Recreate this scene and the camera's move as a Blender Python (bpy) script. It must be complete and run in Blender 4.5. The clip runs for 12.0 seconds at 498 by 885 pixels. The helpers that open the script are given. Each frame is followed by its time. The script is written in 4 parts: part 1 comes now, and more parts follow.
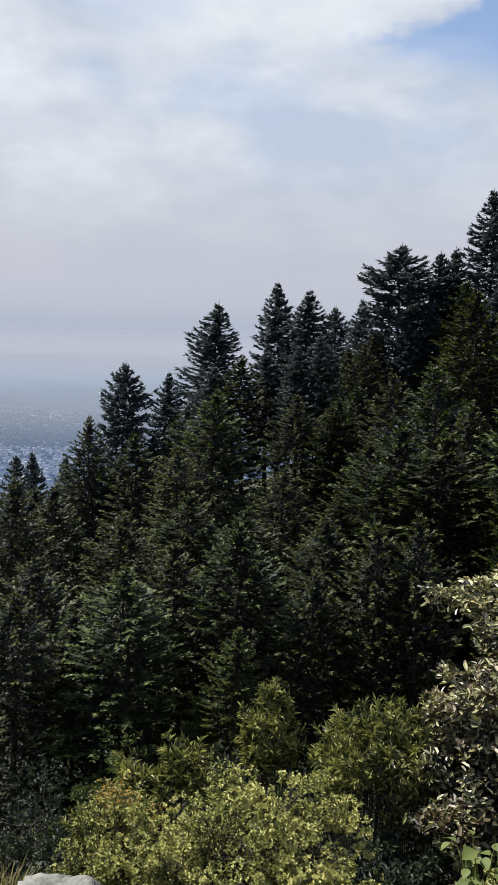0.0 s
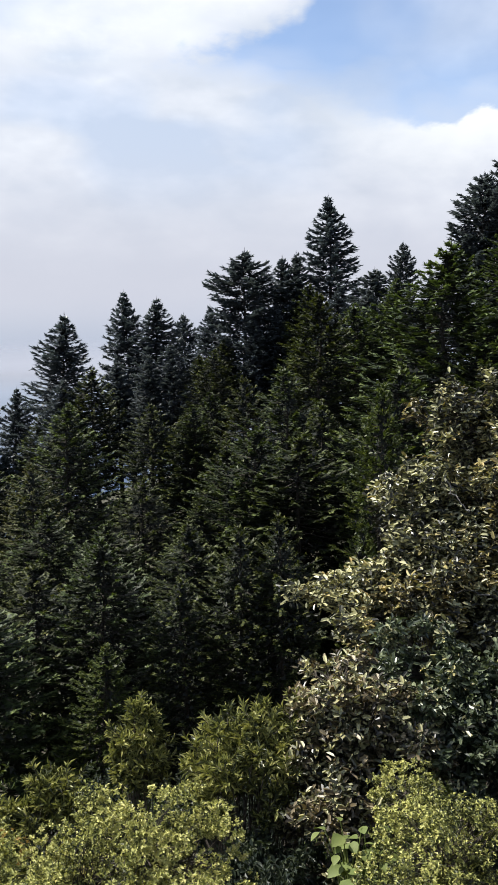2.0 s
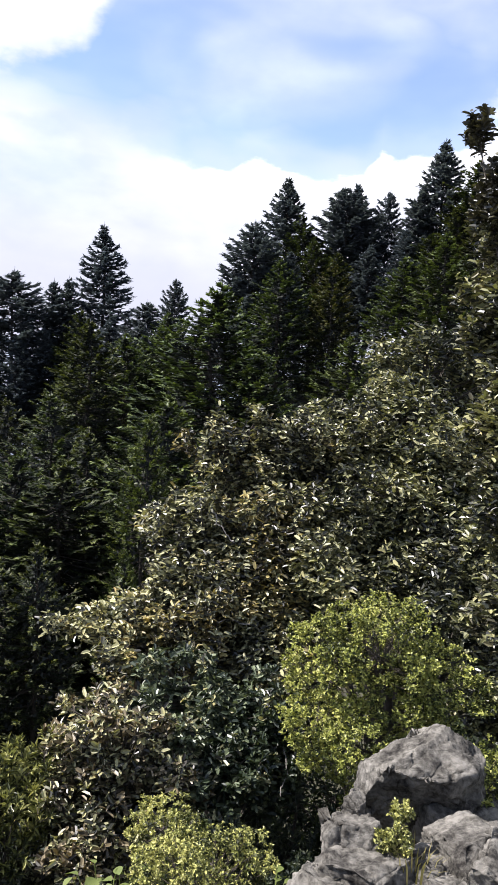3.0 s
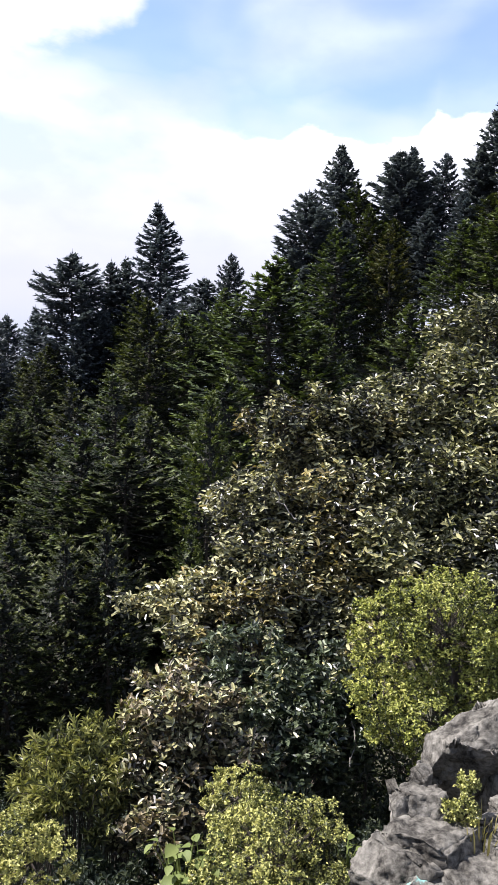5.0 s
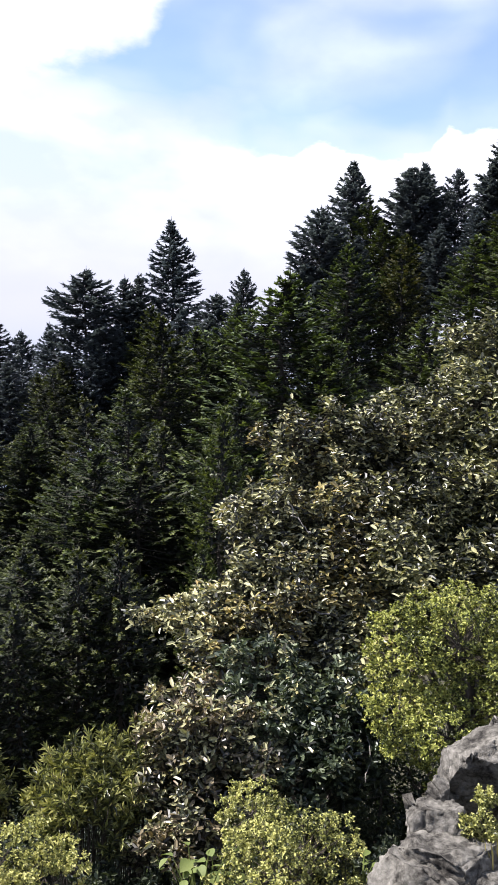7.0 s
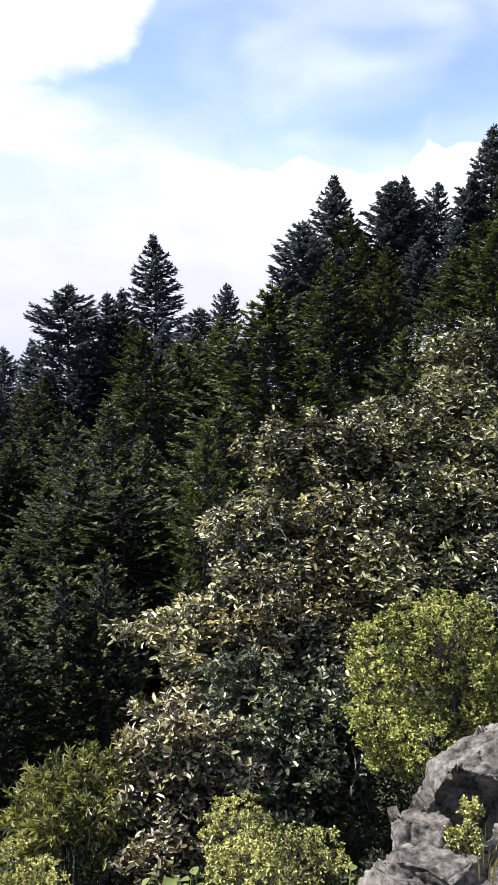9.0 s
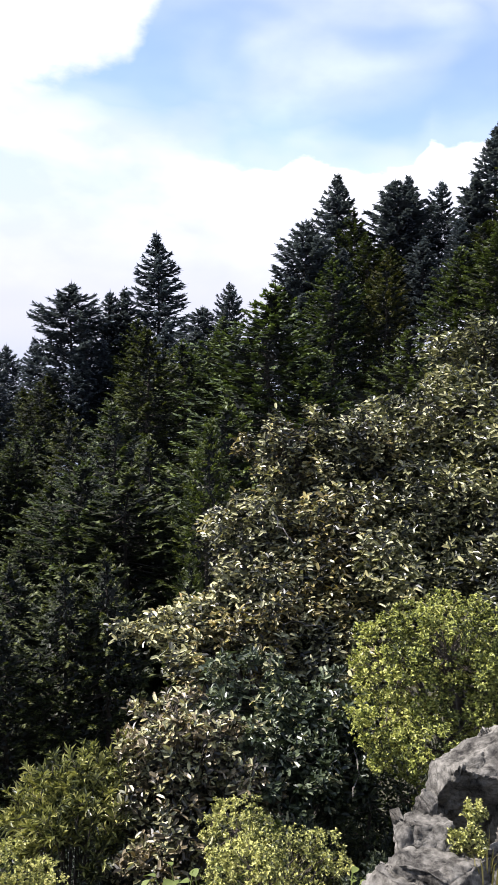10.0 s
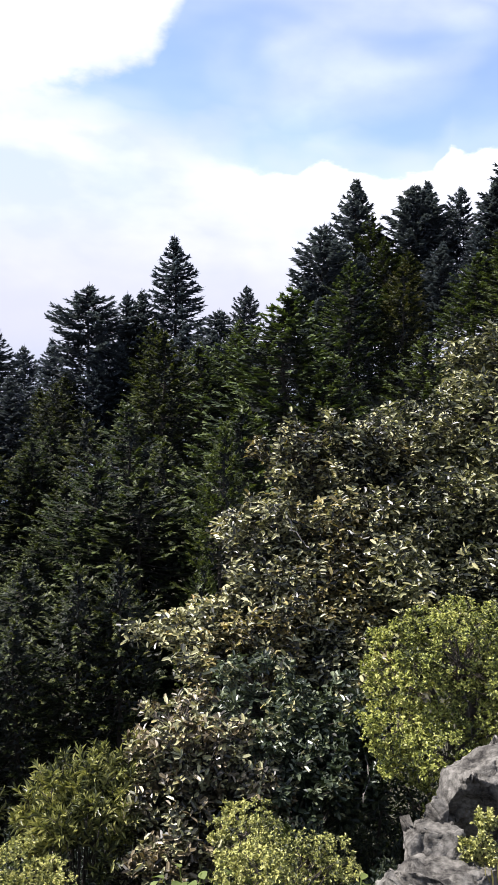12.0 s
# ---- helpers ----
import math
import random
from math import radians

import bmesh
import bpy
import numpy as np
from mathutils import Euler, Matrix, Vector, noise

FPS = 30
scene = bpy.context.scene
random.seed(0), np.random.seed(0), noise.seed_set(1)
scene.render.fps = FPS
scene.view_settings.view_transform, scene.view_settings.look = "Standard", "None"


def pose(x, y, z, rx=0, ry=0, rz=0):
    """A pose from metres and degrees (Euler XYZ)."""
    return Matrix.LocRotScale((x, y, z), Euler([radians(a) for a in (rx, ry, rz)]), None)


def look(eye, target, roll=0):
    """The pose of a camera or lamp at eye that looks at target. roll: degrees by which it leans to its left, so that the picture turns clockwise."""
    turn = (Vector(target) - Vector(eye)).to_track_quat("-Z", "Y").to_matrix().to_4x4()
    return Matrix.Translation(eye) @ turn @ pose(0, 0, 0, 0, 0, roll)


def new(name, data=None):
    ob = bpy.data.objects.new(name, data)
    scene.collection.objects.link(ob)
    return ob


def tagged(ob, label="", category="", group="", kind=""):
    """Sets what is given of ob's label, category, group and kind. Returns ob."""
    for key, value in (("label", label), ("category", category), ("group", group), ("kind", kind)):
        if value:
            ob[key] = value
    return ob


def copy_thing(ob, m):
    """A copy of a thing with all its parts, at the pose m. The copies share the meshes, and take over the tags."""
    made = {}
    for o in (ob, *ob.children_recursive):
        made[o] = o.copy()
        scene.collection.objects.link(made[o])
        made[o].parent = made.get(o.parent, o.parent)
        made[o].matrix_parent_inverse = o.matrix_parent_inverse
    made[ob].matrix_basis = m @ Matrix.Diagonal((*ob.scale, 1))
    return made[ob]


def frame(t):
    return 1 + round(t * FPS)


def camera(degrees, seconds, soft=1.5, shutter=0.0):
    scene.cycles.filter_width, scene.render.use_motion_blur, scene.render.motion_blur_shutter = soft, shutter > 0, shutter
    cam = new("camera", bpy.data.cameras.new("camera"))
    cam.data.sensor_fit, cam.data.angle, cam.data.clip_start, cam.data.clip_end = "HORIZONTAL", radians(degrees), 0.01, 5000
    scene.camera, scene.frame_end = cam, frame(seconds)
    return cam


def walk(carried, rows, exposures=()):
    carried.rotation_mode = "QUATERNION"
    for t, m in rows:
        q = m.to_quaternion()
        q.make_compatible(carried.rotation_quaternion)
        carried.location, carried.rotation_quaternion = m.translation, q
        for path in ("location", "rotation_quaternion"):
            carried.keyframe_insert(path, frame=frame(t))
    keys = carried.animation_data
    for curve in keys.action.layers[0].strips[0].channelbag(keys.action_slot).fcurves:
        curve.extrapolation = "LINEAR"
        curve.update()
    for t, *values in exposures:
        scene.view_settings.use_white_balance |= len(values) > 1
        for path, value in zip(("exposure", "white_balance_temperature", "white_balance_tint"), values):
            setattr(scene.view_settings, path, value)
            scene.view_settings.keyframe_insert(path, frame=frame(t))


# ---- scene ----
# The camera: held at eye height on a hillside lookout, turning to the right.
cam = camera(33.83, 12.0, 1.1)
PATH = [  # seconds, x, y, z, yaw, pitch, roll
    (0.0, -0.000, -0.000, 1.600, 0.00, -7.50, 1.80),
    (0.1, 0.003, 0.002, 1.602, -1.23, -7.80, 1.65),
    (0.2, 0.005, 0.004, 1.604, -2.38, -8.17, 1.65),
    (0.3, 0.009, 0.005, 1.606, -3.95, -8.65, 1.70),
    (0.4, 0.013, 0.007, 1.609, -5.97, -8.78, 1.50),
    (0.5, 0.019, 0.007, 1.611, -7.48, -9.04, 0.77),
    (0.7, 0.034, 0.006, 1.616, -9.59, -9.24, -0.60),
    (1.0, 0.049, -0.007, 1.620, -10.03, -8.06, -0.84),
    (1.5, 0.051, -0.060, 1.610, -10.04, -7.71, -1.25),
    (2.0, 0.053, -0.026, 1.621, -10.07, -6.90, -0.77),
    (2.5, 0.051, 0.089, 1.562, -8.30, -5.15, -0.44),
    (2.6, 0.044, 0.075, 1.568, -11.20, -4.38, 0.91),
    (2.7, 0.056, 0.088, 1.551, -16.17, -4.59, 2.36),
    (2.8, 0.056, 0.133, 1.534, -21.64, -4.35, 3.46),
    (3.0, 0.031, 0.054, 1.587, -26.38, -4.37, 3.45),
    (3.1, 0.021, 0.041, 1.615, -26.82, -4.78, 3.37),
    (3.4, 0.020, 0.017, 1.595, -24.90, -5.96, 1.36),
    (3.5, 0.037, 0.022, 1.603, -23.30, -6.42, 0.89),
    (5.3, -0.016, -0.058, 1.666, -21.86, -6.51, 1.20),
    (5.5, -0.021, -0.063, 1.662, -21.65, -6.60, 1.23),
    (6.0, -0.033, -0.085, 1.675, -21.64, -6.20, 1.10),
    (6.5, -0.043, -0.084, 1.666, -21.11, -5.62, 1.19),
    (7.0, -0.024, -0.054, 1.649, -21.26, -5.40, 1.01),
    (7.5, -0.035, -0.082, 1.660, -22.14, -4.52, 0.83),
    (9.5, 0.037, -0.004, 1.620, -22.31, -4.47, 0.37),
    (10.0, 0.043, 0.013, 1.615, -22.14, -4.50, 0.54),
    (10.5, 0.048, 0.014, 1.611, -22.14, -4.35, 0.53),
    (11.0, 0.059, 0.015, 1.614, -22.20, -4.42, 0.30),
    (11.5, 0.061, 0.028, 1.603, -21.96, -4.41, 0.36),
    (12.0, 0.045, 0.015, 1.609, -21.09, -4.27, 1.29),
]
walk(cam, [(t, pose(x, y, z, 0, 0, yaw) @ pose(0, 0, 0, 90 + pitch) @ pose(0, 0, 0, 0, 0, roll)) for t, x, y, z, yaw, pitch, roll in PATH],
     exposures=[(0.0, 0.64, 6320, 8), (0.5, 0.88, 6350, 8), (1.5, 0.92, 6350, 8), (2.0, 0.90, 6350, 8), (2.5, 0.76, 6350, 8), (3.1, 1.28, 6150, 15), (5.3, 1.33, 6150, 15), (11.5, 1.33, 6150, 15), (12.0, 1.24, 6150, 15)])

# ---- light: high sun ahead and to the left, broken cloud ----
SUN_AZ, SUN_EL = -62.0, 53.0  # degrees to the right of +y, and above the horizon


def toward(az, el):
    a, e = radians(az), radians(el)
    return Vector((math.sin(a) * math.cos(e), math.cos(a) * math.cos(e), math.sin(e)))


sun = new("sun", bpy.data.lights.new("sun", "SUN"))
sun.data.energy, sun.data.angle, sun.data.color = 5.0, radians(0.6), (1.0, 0.95, 0.87)
sun.matrix_world = look(toward(SUN_AZ, SUN_EL) * 50, (0, 0, 0))


class Nodes:
    """Short hand for a node tree."""

    def __init__(self, tree):
        self.tree = tree

    def add(self, kind, inputs=(), **props):
        n = self.tree.nodes.new(kind)
        for k, v in props.items():
            setattr(n, k, v)
        for k, v in dict(inputs).items():
            if isinstance(v, bpy.types.NodeSocket):
                self.tree.links.new(v, n.inputs[k])
            else:
                n.inputs[k].default_value = v
        return n

    def math(self, op, a, b=0.0, c=0.0, clamp=False):
        return self.add("ShaderNodeMath", {0: a, 1: b, 2: c}, operation=op, use_clamp=clamp).outputs[0]

    def step(self, x, low, high, to_low=0.0, to_high=1.0):
        n = self.add("ShaderNodeMapRange", {0: x, 1: low, 2: high, 3: to_low, 4: to_high}, interpolation_type="SMOOTHSTEP")
        return n.outputs[0]

    def mix(self, f, a, b):
        n = self.add("ShaderNodeMix", data_type="RGBA")
        for i, v in ((0, f), (6, a), (7, b)):
            if isinstance(v, bpy.types.NodeSocket):
                self.tree.links.new(v, n.inputs[i])
            else:
                n.inputs[i].default_value = v if i == 0 else (*v, 1.0)
        return n.outputs[2]

    def noise(self, vector, scale, detail=4.0, rough=0.55, distort=0.0):
        return self.add("ShaderNodeTexNoise", {"Vector": vector, "Scale": scale, "Detail": detail, "Roughness": rough, "Distortion": distort})

    def ramp(self, x, stops):
        n = self.add("ShaderNodeValToRGB", {0: x})
        e = n.color_ramp.elements
        while len(e) < len(stops):
            e.new(0.5)
        for i, (p, col) in enumerate(stops):
            e[i].position, e[i].color = p, (*col, 1.0)
        return n.outputs[0]


def make_world():
    w = bpy.data.worlds.new("sky")
    scene.world = w
    w.use_nodes = True
    w.node_tree.nodes.clear()
    n = Nodes(w.node_tree)
    sky = n.add("ShaderNodeTexSky", sky_type="NISHITA", sun_disc=False, sun_elevation=radians(SUN_EL), sun_rotation=radians(SUN_AZ),
                altitude=2500.0, air_density=1.0, dust_density=1.2, ozone_density=1.0)
    blue = n.add("ShaderNodeVectorMath", {0: sky.outputs[0], "Scale": 0.148}, operation="SCALE").outputs[0]
    way = n.add("ShaderNodeTexCoord").outputs["Generated"]
    flat = n.add("ShaderNodeVectorMath", {0: way, 1: (1.0, 1.0, 2.0)}, operation="MULTIPLY").outputs[0]
    big = n.noise(flat, 4.0, 3.0, 0.45, 0.2).outputs[0]
    mid = n.noise(flat, 9.0, 3.0, 0.5, 0.2).outputs[0]
    soft = n.noise(n.add("ShaderNodeVectorMath", {0: way, 1: (1.0, 1.0, 2.4)}, operation="MULTIPLY").outputs[0], 4.6, 2.5, 0.45, 0.3).outputs[0]
    fine = n.noise(flat, 34.0, 4.0, 0.55).outputs[0]
    xyz = n.add("ShaderNodeSeparateXYZ", {0: way})
    deg = 180 / math.pi
    az = n.math("MULTIPLY", n.math("ARCTAN2", xyz.outputs[0], xyz.outputs[1]), deg)
    el = n.math("MULTIPLY", n.math("ARCSINE", xyz.outputs[2]), deg)
    wob = n.math("MULTIPLY_ADD", mid, 16.0, -8.0)
    puff = n.math("MULTIPLY_ADD", fine, 3.0, -1.5)
    # the open blue field between the cumulus bank and the high cloud to its left
    def edge(stops):
        grey = n.ramp(n.math("MULTIPLY_ADD", az, 0.01, 0.4), [((p + 40) / 100, (q / 40,) * 3) for p, q in stops])
        return n.math("MULTIPLY", grey, 40.0)

    bank = edge([(2, 18.5), (8, 17.4), (11, 16.9), (15.4, 15.3), (18, 14.5), (21, 14.0), (24.2, 13.9), (26.2, 14.9), (28, 13.9), (32, 13.7), (33.2, 14.1), (34.2, 15.5), (35.3, 15.0), (38, 15.2), (42, 16.0)])
    high = edge([(2, 17.2), (7, 18.6), (11, 20.2), (14, 21.6), (16, 24.5), (18, 29.0), (22, 40.0)])
    over = n.math("SUBTRACT", n.math("SUBTRACT", el, bank), n.math("MULTIPLY_ADD", puff, 0.55, n.math("MULTIPLY", wob, 0.06)))
    soften = n.step(az, 14.0, 24.0, 1.3, 0.20)
    up = n.math("MULTIPLY_ADD", n.step(n.math("DIVIDE", over, soften), -1.0, 1.4), 0.78, n.math("MULTIPLY", n.step(over, 0.1, 2.6), 0.22))
    under = n.math("SUBTRACT", n.math("SUBTRACT", high, el), n.math("MULTIPLY_ADD", puff, 0.8, n.math("MULTIPLY", wob, 0.22)))
    left = n.step(under, -0.5, 1.3)
    right = n.step(n.math("ADD", n.math("ADD", az, puff), n.math("MULTIPLY", wob, 0.3)), 40.6, 42.4, 1.0, 0.0)
    hole = n.math("MULTIPLY", n.math("MULTIPLY", up, left), right)
    streak = n.noise(n.add("ShaderNodeVectorMath", {0: way, 1: (1.6, 1.0, 3.6)}, operation="MULTIPLY").outputs[0], 3.0, 2.0, 0.45, 0.4).outputs[0]
    wisps = n.math("MAXIMUM", n.step(n.math("ADD", big, n.math("MULTIPLY", mid, 0.4)), 0.62, 0.85), n.math("MULTIPLY", n.step(streak, 0.47, 0.72), n.step(el, 15.0, 20.0)))
    hole = n.math("MULTIPLY", hole, n.math("SUBTRACT", 0.84, n.math("MULTIPLY", wisps, 0.38)))
    # thin breaks in the cloud to the left; clear sky overhead and behind
    breaks = n.math("MULTIPLY", n.math("MULTIPLY", n.step(soft, 0.50, 0.68), n.step(el, 6.0, 13.0)), n.step(az, 12.0, 18.0, 0.20, 0.0))
    aloft = n.math("MULTIPLY", n.math("MAXIMUM", n.step(el, 30.0, 48.0), n.step(xyz.outputs[1], 0.55, 0.1)), n.step(big, 0.62, 0.42))
    clear = n.math("MAXIMUM", n.math("MAXIMUM", hole, breaks), n.math("MULTIPLY", aloft, 0.92))
    shade = n.math("MULTIPLY_ADD", soft, 0.45, n.math("MULTIPLY_ADD", fine, 0.12, n.math("MULTIPLY", mid, 0.42)))
    cloud = n.ramp(shade, [(0.38, (0.73, 0.745, 0.785)), (0.48, (0.61, 0.63, 0.69)), (0.60, (0.495, 0.53, 0.605))])
    rim = n.math("MULTIPLY", n.step(over, -4.5, -0.4), n.step(az, 12.0, 28.0))
    sunlit = n.math("MULTIPLY", n.step(under, 0.5, -3.0), n.step(az, -12.0, -3.0))
    cloud = n.mix(n.math("MAXIMUM", n.math("MULTIPLY", rim, n.math("SUBTRACT", 1.0, up)), n.math("MULTIPLY", sunlit, n.math("MULTIPLY_ADD", fine, 0.8, 0.2))), cloud, (0.77, 0.775, 0.785))
    body = n.mix(clear, cloud, blue)
    low = n.mix(n.step(el, 3.0, 16.0, 0.92, 0.0), body, (0.472, 0.475, 0.538))
    haze = n.mix(n.step(el, -2.5, 4.0, 1.0, 0.0), low, (0.325, 0.37, 0.465))
    bg = n.add("ShaderNodeBackground", {"Color": haze, "Strength": 0.75})
    n.add("ShaderNodeOutputWorld", {"Surface": bg.outputs[0]})


make_world()


# ---- materials ----
def material(name):
    m = bpy.data.materials.new(name)
    m.use_nodes = True
    m.node_tree.nodes.clear()
    return m, Nodes(m.node_tree)


def finish(n, shader):
    n.add("ShaderNodeOutputMaterial", {"Surface": shader})


def leaf_material(name, stops, rough=0.5, thin=0.35, spec=0.4, patch=1.2, thin_tint=(1.15, 1.2, 0.6)):
    """Leaves: each its own tone by island, drifting in patches over the crown; light also passes through."""
    m, n = material(name)
    geo = n.add("ShaderNodeNewGeometry")
    where = n.add("ShaderNodeTexCoord").outputs["Object"]
    drift = n.noise(where, patch, 3.0).outputs[0]
    obj = n.add("ShaderNodeObjectInfo").outputs["Random"]
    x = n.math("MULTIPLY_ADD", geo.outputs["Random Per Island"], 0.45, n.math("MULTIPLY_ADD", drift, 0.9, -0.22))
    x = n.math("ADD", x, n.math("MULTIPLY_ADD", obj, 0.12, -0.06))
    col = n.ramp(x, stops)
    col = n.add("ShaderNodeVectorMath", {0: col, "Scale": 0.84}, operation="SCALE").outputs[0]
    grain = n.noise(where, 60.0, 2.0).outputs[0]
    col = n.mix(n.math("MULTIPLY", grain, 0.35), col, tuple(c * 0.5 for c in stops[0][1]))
    pr = n.add("ShaderNodeBsdfPrincipled", {"Base Color": col, "Roughness": rough, "Specular IOR Level": spec})
    warm = n.add("ShaderNodeVectorMath", {0: col, 1: thin_tint}, operation="MULTIPLY").outputs[0]
    tr = n.add("ShaderNodeBsdfTranslucent", {"Color": warm})
    mixed = n.add("ShaderNodeMixShader", {0: thin, 1: pr.outputs[0], 2: tr.outputs[0]})
    finish(n, mixed.outputs[0])
    return m


def rough_material(name, stops, scale, bump=0.3, rough=0.85, bump_scale=None, stretch=(1, 1, 1), spec=0.3):
    m, n = material(name)
    where = n.add("ShaderNodeTexCoord").outputs["Object"]
    where = n.add("ShaderNodeVectorMath", {0: where, 1: stretch}, operation="MULTIPLY").outputs[0]
    a = n.noise(where, scale, 8.0, 0.62, 0.2).outputs[0]
    b = n.noise(where, scale * 0.17, 4.0, 0.5, 0.4).outputs[0]
    col = n.ramp(n.math("MULTIPLY_ADD", b, 0.6, n.math("MULTIPLY", a, 0.5)), stops)
    h = n.noise(where, bump_scale or scale * 2.2, 8.0, 0.65).outputs[0]
    bp = n.add("ShaderNodeBump", {"Strength": bump, "Distance": 0.05, "Height": h})
    pr = n.add("ShaderNodeBsdfPrincipled", {"Base Color": col, "Roughness": rough, "Normal": bp.outputs[0], "Specular IOR Level": spec})
    finish(n, pr.outputs[0])
    return m


def needle_material(name, dark, mid, light, cool, warm, rough=0.55, spec=0.25, thin=0.16, glow=(1.3, 1.4, 0.5), haze_sheen=0.0):
    """Fir needles: tone drifting from bough to bough, a cooler or warmer cast from tree to tree; the bluish sheen
    imitates haze.
    """
    m, n = material(name)
    where = n.add("ShaderNodeTexCoord").outputs["Object"]
    x = n.math("MULTIPLY_ADD", n.noise(where, 0.9, 3.0, 0.6).outputs[0], 1.1, -0.12)
    x = n.math("ADD", x, n.math("MULTIPLY", n.add("ShaderNodeNewGeometry").outputs["Random Per Island"], 0.16))
    col = n.ramp(x, [(0.25, dark), (0.50, mid), (0.82, light)])
    cast = n.mix(n.add("ShaderNodeObjectInfo").outputs["Random"], cool, warm)
    col = n.add("ShaderNodeVectorMath", {0: col, 1: cast}, operation="MULTIPLY").outputs[0]
    pr = n.add("ShaderNodeBsdfPrincipled", {"Base Color": col, "Roughness": rough, "Specular IOR Level": spec,
                                                 "Sheen Weight": haze_sheen, "Sheen Roughness": 0.6, "Sheen Tint": (0.75, 0.85, 1.0, 1.0)})
    tr = n.add("ShaderNodeBsdfTranslucent", {"Color": n.add("ShaderNodeVectorMath", {0: col, 1: glow}, operation="MULTIPLY").outputs[0]})
    finish(n, n.add("ShaderNodeMixShader", {0: thin, 1: pr.outputs[0], 2: tr.outputs[0]}).outputs[0])
    return m


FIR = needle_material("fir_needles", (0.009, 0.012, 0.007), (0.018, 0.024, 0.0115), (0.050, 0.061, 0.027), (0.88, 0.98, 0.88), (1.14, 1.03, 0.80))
# Bough-end needles painted lighter than the darkened crown, as lit tips over shade.
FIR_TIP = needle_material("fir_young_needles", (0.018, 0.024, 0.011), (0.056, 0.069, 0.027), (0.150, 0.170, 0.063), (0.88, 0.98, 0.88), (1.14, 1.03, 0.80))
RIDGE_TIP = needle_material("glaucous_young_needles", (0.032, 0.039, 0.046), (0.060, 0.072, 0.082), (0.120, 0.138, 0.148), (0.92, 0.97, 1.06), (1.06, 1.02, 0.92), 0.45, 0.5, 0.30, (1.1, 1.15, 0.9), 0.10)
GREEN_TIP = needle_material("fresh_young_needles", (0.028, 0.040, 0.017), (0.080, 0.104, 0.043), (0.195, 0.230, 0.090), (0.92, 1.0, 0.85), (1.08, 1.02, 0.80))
# Ridge needles, tips too: distance haze put into a bluer, paler colour and sheen.
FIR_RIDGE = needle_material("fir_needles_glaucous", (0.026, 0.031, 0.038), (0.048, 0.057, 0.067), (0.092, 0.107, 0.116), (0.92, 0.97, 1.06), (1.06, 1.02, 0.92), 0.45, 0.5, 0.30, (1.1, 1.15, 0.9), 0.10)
# Greener copy of the fir needles, sunlight on these trees put into its colour.
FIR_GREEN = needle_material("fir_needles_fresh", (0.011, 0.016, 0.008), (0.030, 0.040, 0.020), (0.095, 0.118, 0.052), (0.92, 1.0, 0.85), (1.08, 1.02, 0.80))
FIR_YELLOW = needle_material("fir_needles_yellowed", (0.028, 0.034, 0.014), (0.062, 0.064, 0.026), (0.135, 0.128, 0.050), (0.9, 1.0, 0.9), (1.12, 1.0, 0.85))
# Inner crown shade as dark colour; the ridge copy is paler for haze.
INNER_SHADE = rough_material("dead_inner_twigs", [(0.3, (0.016, 0.018, 0.016)), (0.6, (0.026, 0.029, 0.024)), (0.8, (0.038, 0.040, 0.033))], 5.0, 0.3, 0.95)
HAZED_SHADE = rough_material("dead_lichened_twigs", [(0.3, (0.024, 0.026, 0.029)), (0.6, (0.042, 0.045, 0.050)), (0.8, (0.062, 0.065, 0.068))], 5.0, 0.3, 0.95)
FIR_LIGHT = leaf_material("fir_needles_young", [(0.15, (0.02, 0.03, 0.011)), (0.5, (0.075, 0.10, 0.026)), (0.9, (0.24, 0.26, 0.065))], 0.5, 0.3, 0.3, 0.5)
BARK = rough_material("conifer_bark", [(0.3, (0.022, 0.018, 0.015)), (0.6, (0.05, 0.042, 0.034)), (0.8, (0.085, 0.07, 0.058))], 6.0, 0.6, 0.9, stretch=(1, 1, 0.25))
BRANCH = rough_material("grey_branch_bark", [(0.3, (0.035, 0.028, 0.022)), (0.6, (0.07, 0.058, 0.047)), (0.8, (0.14, 0.12, 0.10))], 14.0, 0.4, 0.85)
# Leaf tones jump from near-black to pale, imitating lit leaves over dark gaps.
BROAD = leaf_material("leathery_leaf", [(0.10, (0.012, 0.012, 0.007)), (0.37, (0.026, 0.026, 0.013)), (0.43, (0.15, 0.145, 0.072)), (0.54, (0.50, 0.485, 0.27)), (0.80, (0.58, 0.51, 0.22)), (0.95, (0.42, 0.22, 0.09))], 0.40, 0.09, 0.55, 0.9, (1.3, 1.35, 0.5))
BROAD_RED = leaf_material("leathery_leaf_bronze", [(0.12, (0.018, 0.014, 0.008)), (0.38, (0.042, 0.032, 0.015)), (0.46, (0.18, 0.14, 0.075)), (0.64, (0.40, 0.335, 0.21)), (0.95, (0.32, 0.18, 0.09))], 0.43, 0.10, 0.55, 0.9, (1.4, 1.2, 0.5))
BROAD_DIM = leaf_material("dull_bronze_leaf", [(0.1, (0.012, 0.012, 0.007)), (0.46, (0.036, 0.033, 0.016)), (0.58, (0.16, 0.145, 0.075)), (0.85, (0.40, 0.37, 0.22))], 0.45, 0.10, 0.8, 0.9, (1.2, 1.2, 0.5))
